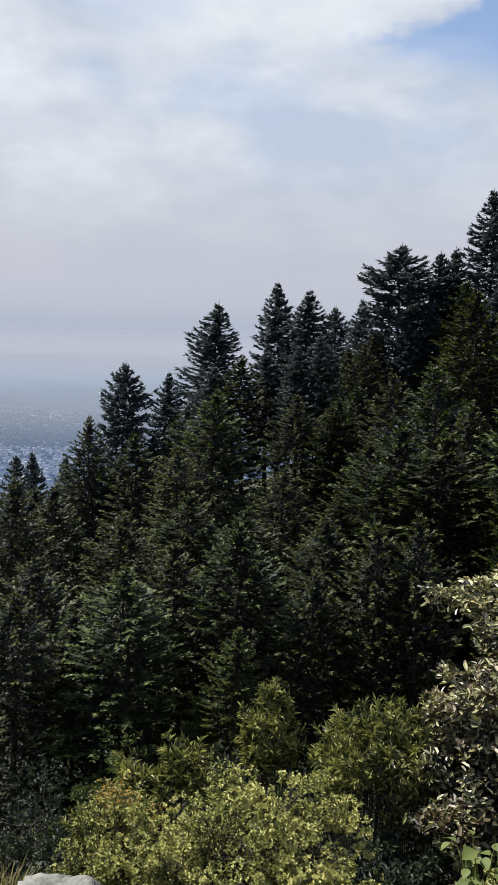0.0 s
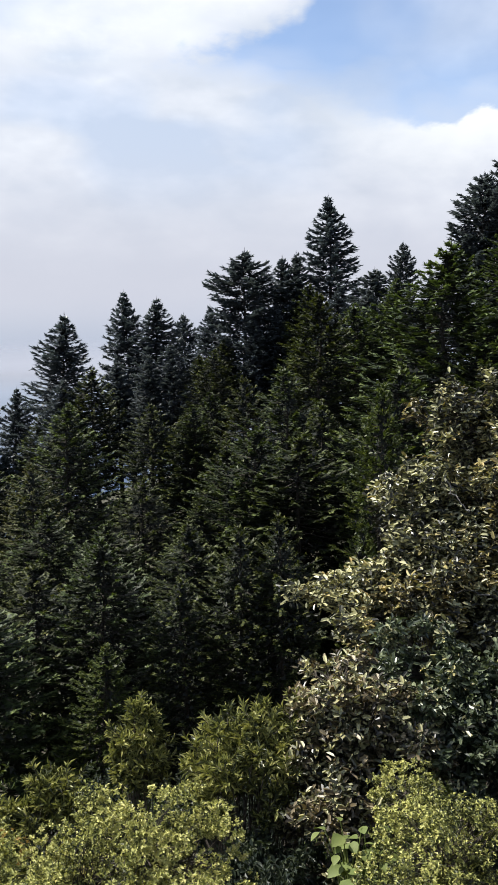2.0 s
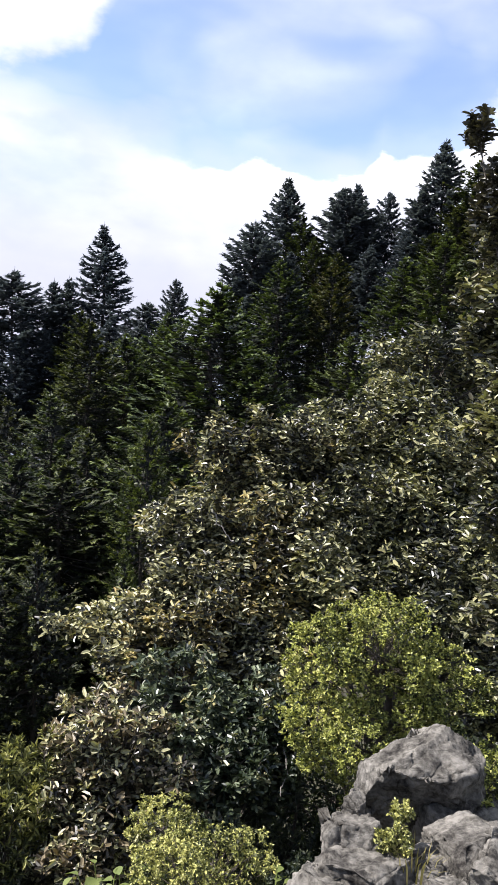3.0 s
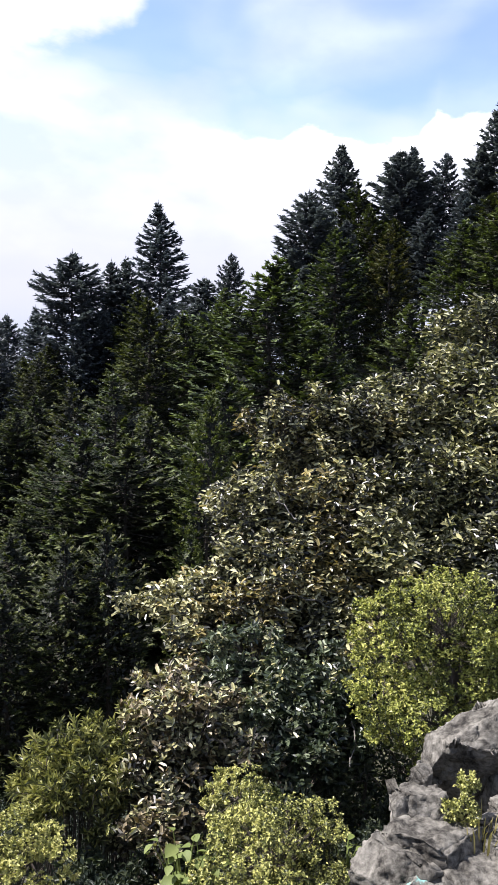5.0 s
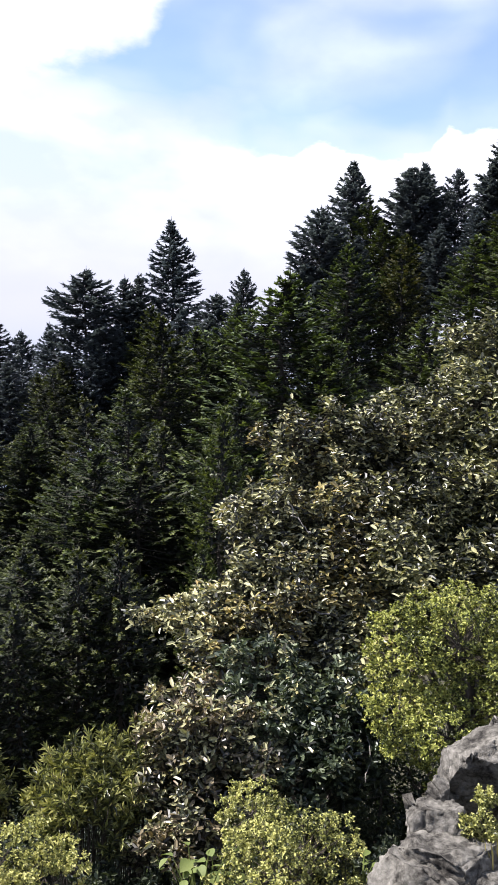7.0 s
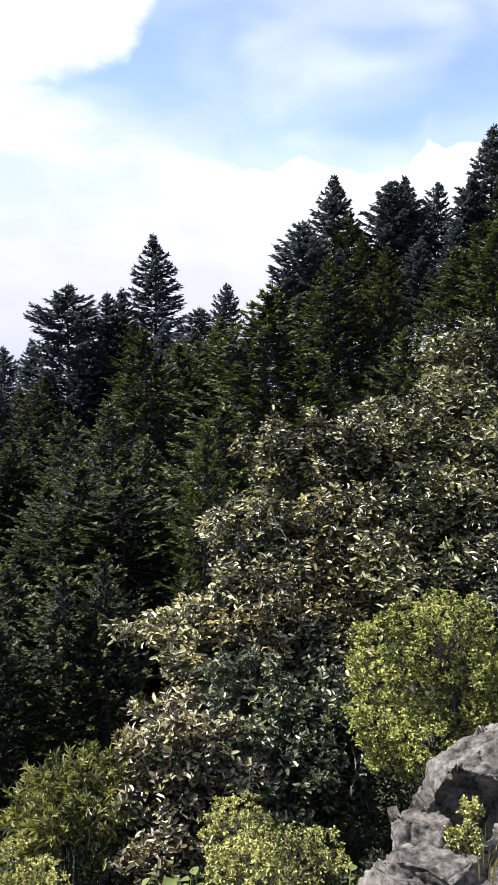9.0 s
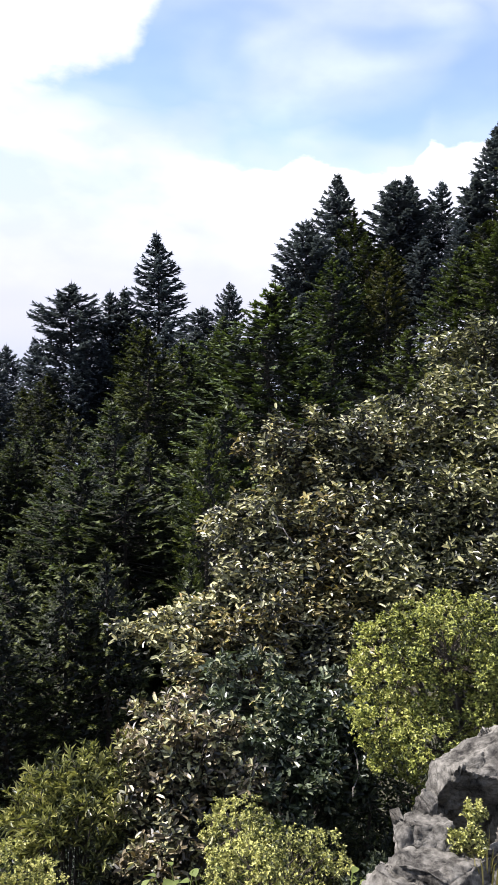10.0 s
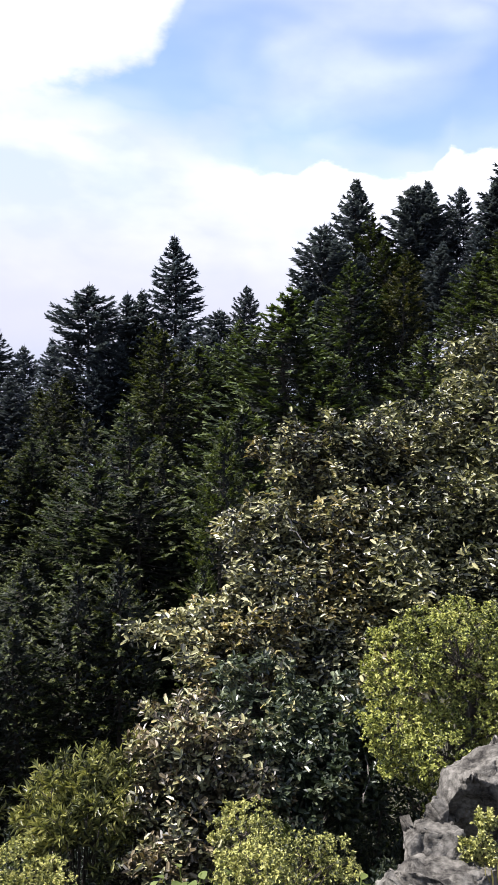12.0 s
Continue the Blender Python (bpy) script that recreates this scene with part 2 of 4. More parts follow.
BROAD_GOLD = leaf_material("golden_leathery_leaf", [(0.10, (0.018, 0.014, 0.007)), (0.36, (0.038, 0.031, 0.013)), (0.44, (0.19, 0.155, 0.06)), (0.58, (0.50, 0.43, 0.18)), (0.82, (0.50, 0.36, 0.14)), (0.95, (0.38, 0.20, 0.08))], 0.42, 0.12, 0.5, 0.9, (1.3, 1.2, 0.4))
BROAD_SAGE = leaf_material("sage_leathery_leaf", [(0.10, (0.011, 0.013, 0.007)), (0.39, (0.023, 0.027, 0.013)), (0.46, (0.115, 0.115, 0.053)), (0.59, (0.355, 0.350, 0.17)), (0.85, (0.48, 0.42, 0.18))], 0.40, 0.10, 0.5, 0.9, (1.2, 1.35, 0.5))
# Pale stops here put the leaves' highlights into their colour.
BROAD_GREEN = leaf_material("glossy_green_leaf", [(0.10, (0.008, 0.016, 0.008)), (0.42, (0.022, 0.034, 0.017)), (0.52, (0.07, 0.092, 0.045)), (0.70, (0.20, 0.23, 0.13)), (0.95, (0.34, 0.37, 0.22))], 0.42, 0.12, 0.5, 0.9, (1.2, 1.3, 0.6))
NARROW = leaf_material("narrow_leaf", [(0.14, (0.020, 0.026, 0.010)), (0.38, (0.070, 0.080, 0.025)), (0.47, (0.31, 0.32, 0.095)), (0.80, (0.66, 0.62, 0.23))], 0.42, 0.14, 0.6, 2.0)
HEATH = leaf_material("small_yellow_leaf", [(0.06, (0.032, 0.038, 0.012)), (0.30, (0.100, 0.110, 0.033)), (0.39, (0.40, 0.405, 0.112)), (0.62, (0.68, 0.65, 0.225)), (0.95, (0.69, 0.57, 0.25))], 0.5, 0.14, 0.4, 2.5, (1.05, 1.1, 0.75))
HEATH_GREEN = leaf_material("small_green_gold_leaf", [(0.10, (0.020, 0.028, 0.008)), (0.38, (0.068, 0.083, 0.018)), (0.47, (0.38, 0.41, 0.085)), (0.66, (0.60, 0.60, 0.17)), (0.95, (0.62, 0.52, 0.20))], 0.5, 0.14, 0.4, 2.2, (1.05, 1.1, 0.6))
HEATH_RED = leaf_material("small_orange_leaf", [(0.1, (0.24, 0.15, 0.05)), (0.5, (0.50, 0.34, 0.10)), (0.9, (0.60, 0.50, 0.18))], 0.5, 0.2, 0.4, 2.5)
DEADWOOD = rough_material("bleached_dead_wood", [(0.3, (0.12, 0.11, 0.095)), (0.6, (0.24, 0.22, 0.20)), (0.8, (0.34, 0.32, 0.29))], 30.0, 0.4, 0.85)
BROADWEED = leaf_material("pale_soft_leaf", [(0.1, (0.09, 0.13, 0.035)), (0.5, (0.18, 0.22, 0.065)), (0.9, (0.32, 0.34, 0.11))], 0.6, 0.3, 0.25, 2.0)
STRAW = leaf_material("dry_grass", [(0.1, (0.18, 0.16, 0.06)), (0.5, (0.34, 0.29, 0.12)), (0.9, (0.46, 0.40, 0.20))], 0.6, 0.3, 0.3, 2.0)
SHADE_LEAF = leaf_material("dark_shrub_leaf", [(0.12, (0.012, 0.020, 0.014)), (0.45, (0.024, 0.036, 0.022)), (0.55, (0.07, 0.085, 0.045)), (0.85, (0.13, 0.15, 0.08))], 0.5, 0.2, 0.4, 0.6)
ROCK = rough_material("weathered_rock", [(0.41, (0.014, 0.012, 0.010)), (0.47, (0.050, 0.045, 0.038)), (0.55, (0.115, 0.106, 0.091)), (0.68, (0.235, 0.218, 0.190))], 34.0, 0.55, 0.95, 110.0)
PALE_STONE = rough_material("pale_stone", [(0.36, (0.06, 0.058, 0.048)), (0.48, (0.15, 0.148, 0.13)), (0.64, (0.27, 0.267, 0.24))], 24.0, 0.4, 0.9, 90.0)


def ground_material():
    m, n = material("forest_floor")
    where = n.add("ShaderNodeTexCoord").outputs["Object"]
    litter = n.noise(where, 3.0, 8.0, 0.65).outputs[0]
    wide = n.noise(where, 0.02, 5.0, 0.6).outputs[0]
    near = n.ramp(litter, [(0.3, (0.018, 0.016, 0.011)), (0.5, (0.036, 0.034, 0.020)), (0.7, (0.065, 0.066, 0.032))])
    # low valley floor: distance haze put into a paler blue-grey
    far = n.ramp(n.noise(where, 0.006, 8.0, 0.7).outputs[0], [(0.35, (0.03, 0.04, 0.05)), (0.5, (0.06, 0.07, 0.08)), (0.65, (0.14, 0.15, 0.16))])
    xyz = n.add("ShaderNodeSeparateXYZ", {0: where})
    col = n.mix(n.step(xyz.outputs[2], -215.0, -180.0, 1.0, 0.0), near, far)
    bp = n.add("ShaderNodeBump", {"Strength": 0.6, "Distance": 0.05, "Height": litter})
    finish(n, n.add("ShaderNodeBsdfPrincipled", {"Base Color": col, "Roughness": 0.95, "Normal": bp.outputs[0]}).outputs[0])
    return m


GROUND = ground_material()


# ---- builders ----
def mesh_of(name, verts, faces, mat, smooth=False):
    me = bpy.data.meshes.new(name)
    me.from_pydata([tuple(v) for v in verts], [], [tuple(f) for f in faces])
    me.materials.append(mat)
    if smooth:
        me.shade_smooth()
    return me


def part(name, me, parent, label=""):
    ob = new(name, me)
    ob.parent = parent
    return tagged(ob, label)


def empty(name, m, label, category, group=""):
    ob = new(name)
    ob.empty_display_size = 0.2
    ob.matrix_basis = m
    return tagged(ob, label, category, group)


class Soup:
    """Vertices and faces gathered for one mesh."""

    def __init__(self):
        self.v, self.f = [], []

    def tube(self, points, radii, sides=6):
        start, pts = len(self.v), [Vector(p) for p in points]
        for i, p in enumerate(pts):
            d = (pts[min(i + 1, len(pts) - 1)] - pts[max(i - 1, 0)]).normalized()
            a = d.orthogonal().normalized()
            b = d.cross(a)
            for k in range(sides):
                t = 2 * math.pi * k / sides
                self.v.append(p + (a * math.cos(t) + b * math.sin(t)) * radii[i])
        for i in range(len(pts) - 1):
            for k in range(sides):
                o, q = start + i * sides, (k + 1) % sides
                self.f.append((o + k, o + q, o + sides + q, o + sides + k))
        self.f.append(tuple(start + (len(pts) - 1) * sides + k for k in range(sides)))

    def needle(self, base, way, side, length, width):
        i = len(self.v)
        self.v += [base - side * (width * 0.5), base + side * (width * 0.5), base + way * length]
        self.f.append((i, i + 1, i + 2))

    def leaf(self, base, way, up, length, width, fold=0.25, bend=0.18, simple=False):
        """A leaf folded along its midrib and bent at its tip; simple: a diamond, else rounded."""
        side = way.cross(up).normalized()
        up = side.cross(way)
        i, tip = len(self.v), base + way * length - up * (length * bend)
        lift = up * (width * fold)
        half = side * (width * 0.5)
        if simple:
            mid = base + way * (length * 0.55) + lift
            self.v += [base, mid - half, tip, mid + half]
            self.f += [(i, i + 2, i + 1), (i, i + 3, i + 2)]
            return
        ring = []
        for u, w in ((0.30, 0.86), (0.80, 0.84)):
            mid = base + way * (length * u) + lift * w - up * (length * bend * u * u)
            ring.append((mid - half * w, mid + half * w))
        self.v += [base] + [p for p, _ in ring] + [tip] + [q for _, q in reversed(ring)]
        self.f += [(i, i + 3, i + 2, i + 1), (i, i + 5, i + 4, i + 3)]

    def mesh(self, name, mat, smooth=False):
        return mesh_of(name, self.v, self.f, mat, smooth)


def spread(rng, axis, angle):
    """A way at that angle from axis, turned about it by chance."""
    a = axis.orthogonal().normalized()
    b = axis.cross(a)
    t = rng.uniform(0, 2 * math.pi)
    return (axis * math.cos(angle) + (a * math.cos(t) + b * math.sin(t)) * math.sin(angle)).normalized()


# ---- the ground: one sheet from the lookout over the ravine and the spur to the valley ----
RIDGE = ([-180, -70, -30, -16, -9, -2.6, 10, 20, 28, 38, 60, 100, 180], [0, -75, -62, -44, -30, -22, -13, -9, 1, 7, 16, 30, 40])
VALLEY = -235.0


def smooth(x, a, b):
    t = min(1.0, max(0.0, (x - a) / (b - a)))
    return t * t * (3 - 2 * t)


def ground_z(x, y):
    r, az = math.hypot(x, y), math.degrees(math.atan2(x, y))
    front = 1 - smooth(abs(az - 5), 60, 130)
    bank = 1 - 0.30 * smooth(az, 18, 55)
    near = -0.52 * max(0.0, r - 1.0) - 0.28 * max(0.0, r - 7.0)
    near *= bank
    ravine = max(near, -31.0 * bank) + 3 * smooth(r, 25, 40)
    ridge = float(np.interp(az, *RIDGE))
    k = smooth(r, 34, 112)
    z = ravine * (1 - k) + ridge * k
    z -= max(0.0, r - 122) * 0.46
    z = max(z, VALLEY + 0.006 * min(0.0, r - 2000) + 92.0 * smooth(r, 1900, 4900))
    back = 0.12 * r if r < 200 else 24 - (r - 200) * 0.3
    z = z * front + max(back, VALLEY) * (1 - front)
    if 2 < r < 800:
        z += noise.noise((x * 0.35, y * 0.35, 1.0)) * 0.25 * min(1, r / 6) + noise.noise((x * 0.05, y * 0.05, 4.0)) * min(2.5, r * 0.03)
    return z


def make_ground():
    radii = [0.0] + list(np.geomspace(0.5, 4960, 110))
    count = 240
    s = Soup()
    s.v.append((0, 0, ground_z(0, 0)))
    for r in radii[1:]:
        for k in range(count):
            a = 2 * math.pi * k / count
            x, y = r * math.sin(a), r * math.cos(a)
            s.v.append((x, y, ground_z(x, y)))
    for k in range(count):
        s.f.append((0, 1 + (k + 1) % count, 1 + k))
    for i in range(len(radii) - 2):
        for k in range(count):
            o, q = 1 + i * count, (k + 1) % count
            s.f.append((o + k, o + q, o + count + q, o + count + k))
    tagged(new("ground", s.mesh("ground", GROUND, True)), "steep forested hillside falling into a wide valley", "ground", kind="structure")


make_ground()


def on_ground(az, r, sink=0.0):
    x, y = r * math.sin(radians(az)), r * math.cos(radians(az))
    return Vector((x, y, ground_z(x, y) - sink))


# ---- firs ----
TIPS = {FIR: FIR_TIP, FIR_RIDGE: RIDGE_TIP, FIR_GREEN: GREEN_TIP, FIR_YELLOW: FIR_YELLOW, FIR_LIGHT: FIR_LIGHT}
FIR_H = 24.0


def fir_parts(seed, reach_max, taper, gaps, mat, step=0.66, bare=0.08, heart=0.6, airy=4.0, rich=2.9, spray=0.95):
    """Meshes of one kind of fir, 24 m high: trunk, limbs and needle crown. taper: metres below the tip over which it
    widens; gaps: share of limbs missing; heart: how far out the dark inner fill reaches; airy: metres below the tip
    where it begins."""
    rng = random.Random(seed)
    trunk, limbs, inner, crown, shoots = Soup(), Soup(), Soup(), Soup(), Soup()
    spine = [Vector((rng.uniform(-0.06, 0.06) * i, rng.uniform(-0.06, 0.06) * i, FIR_H * i / 6)) for i in range(7)]

    def axis(z):
        u = min(5.999, max(0, z / FIR_H * 6))
        i = int(u)
        return spine[i].lerp(spine[i + 1], u - i)

    def reach(z, a):
        d = FIR_H - z
        bulge = 1 + 0.16 * noise.noise((seed * 3.1, 0.0, z * 0.45)) + 0.26 * noise.noise((1.3 * math.cos(a) + seed, 1.3 * math.sin(a), z * 0.30))
        return reach_max * bulge * (1 - math.exp(-((d / taper) ** 1.1))) * (1 - 0.3 * max(0, d / FIR_H - 0.75) / 0.25)

    trunk.tube(spine, [0.36 * (1 - i / 6) + 0.02 for i in range(7)], 8)
    # dense, ragged fill round the trunk, coloured near-black for the crown's inner shade
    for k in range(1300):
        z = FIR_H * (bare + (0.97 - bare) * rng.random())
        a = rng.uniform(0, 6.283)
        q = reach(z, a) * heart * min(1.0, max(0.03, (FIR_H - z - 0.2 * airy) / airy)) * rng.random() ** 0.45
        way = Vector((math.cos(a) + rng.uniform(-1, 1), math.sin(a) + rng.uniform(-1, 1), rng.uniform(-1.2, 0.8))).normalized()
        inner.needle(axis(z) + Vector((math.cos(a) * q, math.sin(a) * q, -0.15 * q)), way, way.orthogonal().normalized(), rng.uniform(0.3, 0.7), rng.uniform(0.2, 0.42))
    up = Vector((0, 0, 1))
    z = FIR_H * bare
    while z < FIR_H - 0.15:
        s = (FIR_H - z) / FIR_H
        whorl = rng.uniform(0.88, 1.10)
        n = 7 if s > 0.15 else 5
        turn = rng.uniform(0, 6.28)
        for k in range(n):
            if rng.random() < gaps:
                continue
            a = turn + 6.283 * k / n + rng.uniform(-0.3, 0.3)
            lump = 1 + 0.20 * noise.noise((math.cos(a) * 2.6 + seed, math.sin(a) * 2.6, z * 0.75))
            L = max(0.22, reach(z, a) * lump * whorl * rng.uniform(0.90, 1.06))
            out = Vector((math.cos(a), math.sin(a), 0))
            lat = Vector((-out.y, out.x, 0))
            rise = 0.26 - 0.70 * s + rng.uniform(-0.12, 0.12)
            root = axis(z + rng.uniform(-0.2, 0.2))

            def at(t):
                return root + out * (L * t) + up * (L * (rise * t - 0.10 * math.sin(3.1 * t) + 0.26 * t * t * s))

            if s < 0.5 or rng.random() < 0.3:
                limbs.tube([at(0), at(0.55), at(0.95)], [0.018 + 0.008 * L, 0.012 + 0.004 * L, 0.006], 3)
            # a flat bough: side shoots in a herringbone, drooping, each of one or two sprays
            pairs = int(5 + rich * L)
            for j in range(pairs):
                t = 0.22 + 0.78 * ((j + rng.random()) / pairs) ** 0.8
                for side in (-1, 1):
                    if rng.random() < 0.12:
                        continue
                    b = spray * min(0.80, 0.26 + 0.26 * L * (1.08 - t)) * rng.uniform(0.7, 1.25)
                    w = (out * rng.uniform(0.5, 1.0) + lat * (side * rng.uniform(0.5, 1.0)) + up * rng.uniform(-0.42, 0.5)).normalized()
                    sd = w.cross(up + out * rng.uniform(-0.5, 0.3) + lat * rng.uniform(-0.6, 0.6)).normalized()
                    p = at(t)
                    # outer sprays mostly join the lighter mesh that imitates lit tips
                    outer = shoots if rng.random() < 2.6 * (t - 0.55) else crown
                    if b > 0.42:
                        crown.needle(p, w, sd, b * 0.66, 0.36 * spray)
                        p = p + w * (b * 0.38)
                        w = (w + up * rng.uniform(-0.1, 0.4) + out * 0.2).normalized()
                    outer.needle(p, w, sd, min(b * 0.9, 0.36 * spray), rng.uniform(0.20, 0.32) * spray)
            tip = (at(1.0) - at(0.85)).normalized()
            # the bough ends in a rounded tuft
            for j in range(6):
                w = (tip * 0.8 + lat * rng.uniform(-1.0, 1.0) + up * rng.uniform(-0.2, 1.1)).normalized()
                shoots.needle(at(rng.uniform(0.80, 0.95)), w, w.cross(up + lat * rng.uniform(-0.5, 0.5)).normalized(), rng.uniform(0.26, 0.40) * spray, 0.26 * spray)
        z += step * (0.5 + 0.75 * s)
    for k in range(26):
        a, d = rng.uniform(0, 6.28), 1.5 * rng.random()
        crown.needle(Vector((*spine[6].xy, FIR_H + 0.35 - d)), Vector((math.cos(a), math.sin(a), 0.6)).normalized(), Vector((-math.sin(a), math.cos(a), 0)), 0.14 + 0.2 * d, 0.11)
    trunk.tube([spine[6] - up * 0.2, spine[6] + up * 0.6], [0.03, 0.008], 4)
    return trunk.mesh("fir_trunk", BARK), limbs.mesh("fir_limbs", BARK), inner.mesh("fir_inner_twigs", HAZED_SHADE if mat == FIR_RIDGE else INNER_SHADE), crown.mesh("fir_crown", mat), shoots.mesh("fir_shoots", TIPS[mat])


KINDS = {
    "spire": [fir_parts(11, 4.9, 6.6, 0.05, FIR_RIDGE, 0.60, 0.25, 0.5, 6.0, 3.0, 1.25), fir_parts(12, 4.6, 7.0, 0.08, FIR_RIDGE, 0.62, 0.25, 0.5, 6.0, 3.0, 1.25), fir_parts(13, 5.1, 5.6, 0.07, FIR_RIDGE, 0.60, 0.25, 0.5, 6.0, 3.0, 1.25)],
    "cone": [fir_parts(21, 5.4, 5.0, 0.06, FIR), fir_parts(22, 5.7, 4.6, 0.08, FIR), fir_parts(23, 5.0, 3.9, 0.10, FIR)],
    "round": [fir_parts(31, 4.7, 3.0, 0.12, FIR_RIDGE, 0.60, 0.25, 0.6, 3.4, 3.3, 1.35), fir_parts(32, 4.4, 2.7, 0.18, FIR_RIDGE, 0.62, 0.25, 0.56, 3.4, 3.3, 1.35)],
    "green": [fir_parts(61, 6.0, 4.6, 0.04, FIR_GREEN), fir_parts(62, 5.5, 5.0, 0.05, FIR_GREEN)],
    "yellow": [fir_parts(41, 4.6, 4.0, 0.12, FIR_YELLOW)],
    "young": [fir_parts(51, 5.4, 5.0, 0.1, FIR_LIGHT, 0.6, 0.02)],
}
LABELS = {
    "spire": "tall narrow dark green fir with a pointed tip",
    "cone": "broad dense dark green conical fir on the slope",
    "round": "old dark fir with an open rounded crown",
    "green": "dense green conical fir, needles painted lighter as if sunlit",
    "yellow": "olive and rust-tinged fir among darker trees",
    "young": "light green young fir with sunlit tips",
}
fir_rng = random.Random(5)
fir_first = {}


def fir(kind, az, r, top_el, girth=1.0):
    """A fir at that bearing and distance from the lookout, high enough for its tip to stand at that elevation."""
    base = on_ground(az, r, 0.3)
    h = 1.6 + r * math.tan(radians(top_el)) - base.z
    h = max(h, 5.0)
    i = fir_rng.randrange(len(KINDS[kind]))
    s = h / FIR_H
    wide = girth * (0.45 + 0.55 * s)
    m = Matrix.Translation(base) @ pose(0, 0, 0, fir_rng.uniform(-1.5, 1.5), fir_rng.uniform(-1.5, 1.5), fir_rng.uniform(0, 360)) @ Matrix.Diagonal((wide, wide, s, 1))
    if (kind, i) in fir_first:
        return copy_thing(fir_first[kind, i], Matrix.LocRotScale(m.translation, m.to_quaternion(), None) @ Matrix.Diagonal((wide, wide, s, 1)) @ Matrix.Diagonal([1 / c for c in fir_first[kind, i].scale] + [1]))
    ob = empty("fir_tree", m, LABELS[kind], "tree", "firs on the spur")
    part("trunk", KINDS[kind][i][0], ob)
    tagged(part("branchwork", KINDS[kind][i][1], ob), kind="stuff")
    tagged(part("deadwood", KINDS[kind][i][2], ob, "near-black inner crown fill, painted as shade"), kind="stuff")
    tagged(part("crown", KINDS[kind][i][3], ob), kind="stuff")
    tagged(part("new_growth", KINDS[kind][i][4], ob, "bough-end needles, painted lighter as if lit"), kind="stuff")
    fir_first[kind, i] = ob
    return ob


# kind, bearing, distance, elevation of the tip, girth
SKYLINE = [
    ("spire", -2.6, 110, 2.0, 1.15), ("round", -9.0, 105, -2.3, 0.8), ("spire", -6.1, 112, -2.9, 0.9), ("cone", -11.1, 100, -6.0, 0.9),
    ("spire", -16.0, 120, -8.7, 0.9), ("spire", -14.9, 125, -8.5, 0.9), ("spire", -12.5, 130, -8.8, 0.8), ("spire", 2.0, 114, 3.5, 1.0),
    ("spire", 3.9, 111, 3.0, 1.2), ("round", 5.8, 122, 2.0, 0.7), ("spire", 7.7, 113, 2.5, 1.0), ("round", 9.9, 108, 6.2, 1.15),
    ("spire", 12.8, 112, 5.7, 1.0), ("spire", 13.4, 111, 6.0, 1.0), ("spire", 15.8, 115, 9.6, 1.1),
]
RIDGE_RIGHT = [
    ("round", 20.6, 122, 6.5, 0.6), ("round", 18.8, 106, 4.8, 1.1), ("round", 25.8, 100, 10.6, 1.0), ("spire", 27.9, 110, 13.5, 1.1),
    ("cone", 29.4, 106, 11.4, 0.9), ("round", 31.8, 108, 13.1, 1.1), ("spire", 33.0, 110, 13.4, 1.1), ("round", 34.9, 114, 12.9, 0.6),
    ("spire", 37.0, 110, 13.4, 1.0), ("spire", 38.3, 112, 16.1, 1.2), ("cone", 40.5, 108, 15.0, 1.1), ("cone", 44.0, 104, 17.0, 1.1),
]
UPPER = [
    ("green", -2.7, 80, -3.9, 0.95), ("cone", 3.4, 86, -4.1, 0.9), ("cone", 6.2, 82, -4.2, 0.8), ("cone", 7.5, 96, -0.4, 0.9),
    ("cone", 10.2, 72, -2.3, 0.8), ("cone", 12.7, 66, -1.8, 0.95), ("cone", 15.1, 84, 3.4, 1.0), ("green", 23.3, 66, 6.4, 1.3),
    ("green", 17.6, 92, 2.6, 1.0), ("green", 20.4, 96, 4.2, 1.0), ("cone", -8.0, 82, -7.1, 0.9), ("yellow", -4.6, 72, -8.0, 0.9),
    ("yellow", 31.6, 88, 8.3, 0.8), ("green", 28.0, 88, 8.2, 1.0), ("green", 36.0, 82, 8.8, 1.0), ("green", 33.4, 66, 3.3, 1.0), ("green", 39.0, 78, 10.4, 1.0),
    ("cone", -13.7, 78, -10.6, 0.9), ("cone", -16.6, 72, -10.2, 0.9),
]
LOWER = [
    ("cone", 2.4, 64, -9.2, 0.9), ("cone", 6.1, 53, -12.4, 0.9), ("cone", 10.3, 58, -5.8, 1.0), ("cone", 13.8, 56, -6.2, 1.2),
    ("cone", -8.9, 60, -12.6, 0.9), ("cone", -14.9, 54, -15.5, 0.9), ("green", -8.4, 45, -16.4, 1.0), ("young", -0.8, 42, -20.4, 0.75),
    ("cone", -16.4, 46, -17.7, 0.9), ("cone", -12.2, 48, -19.0, 0.9), ("cone", 0.1, 60, -12.0, 0.9), ("young", 19.2, 52, -3.0, 0.6), ("young", 18.6, 44, -12.2, 0.5),
     ("cone", 8.2, 62, -6.8, 0.9), ("green", 20.5, 58, -1.5, 1.0), ("green", 27.0, 62, 2.0, 1.0),
    ("cone", 43.0, 60, 6.0, 1.0), ("cone", 41.0, 46, 1.5, 0.9), ("cone", 46.0, 40, 2.0, 0.9), ("cone", 48.0, 66, 10.0, 1.0), ("cone", 38.0, 52, 1.0, 0.9),
    ("cone", -4.5, 50, -14.5, 0.9), ("cone", 9.4, 47, -12.6, 0.75), ("cone", 5.4, 46, -16.0, 0.75), ("cone", 12.6, 46, -12.0, 0.7),
]
for row in SKYLINE + RIDGE_RIGHT + UPPER + LOWER:
    fir(*row)
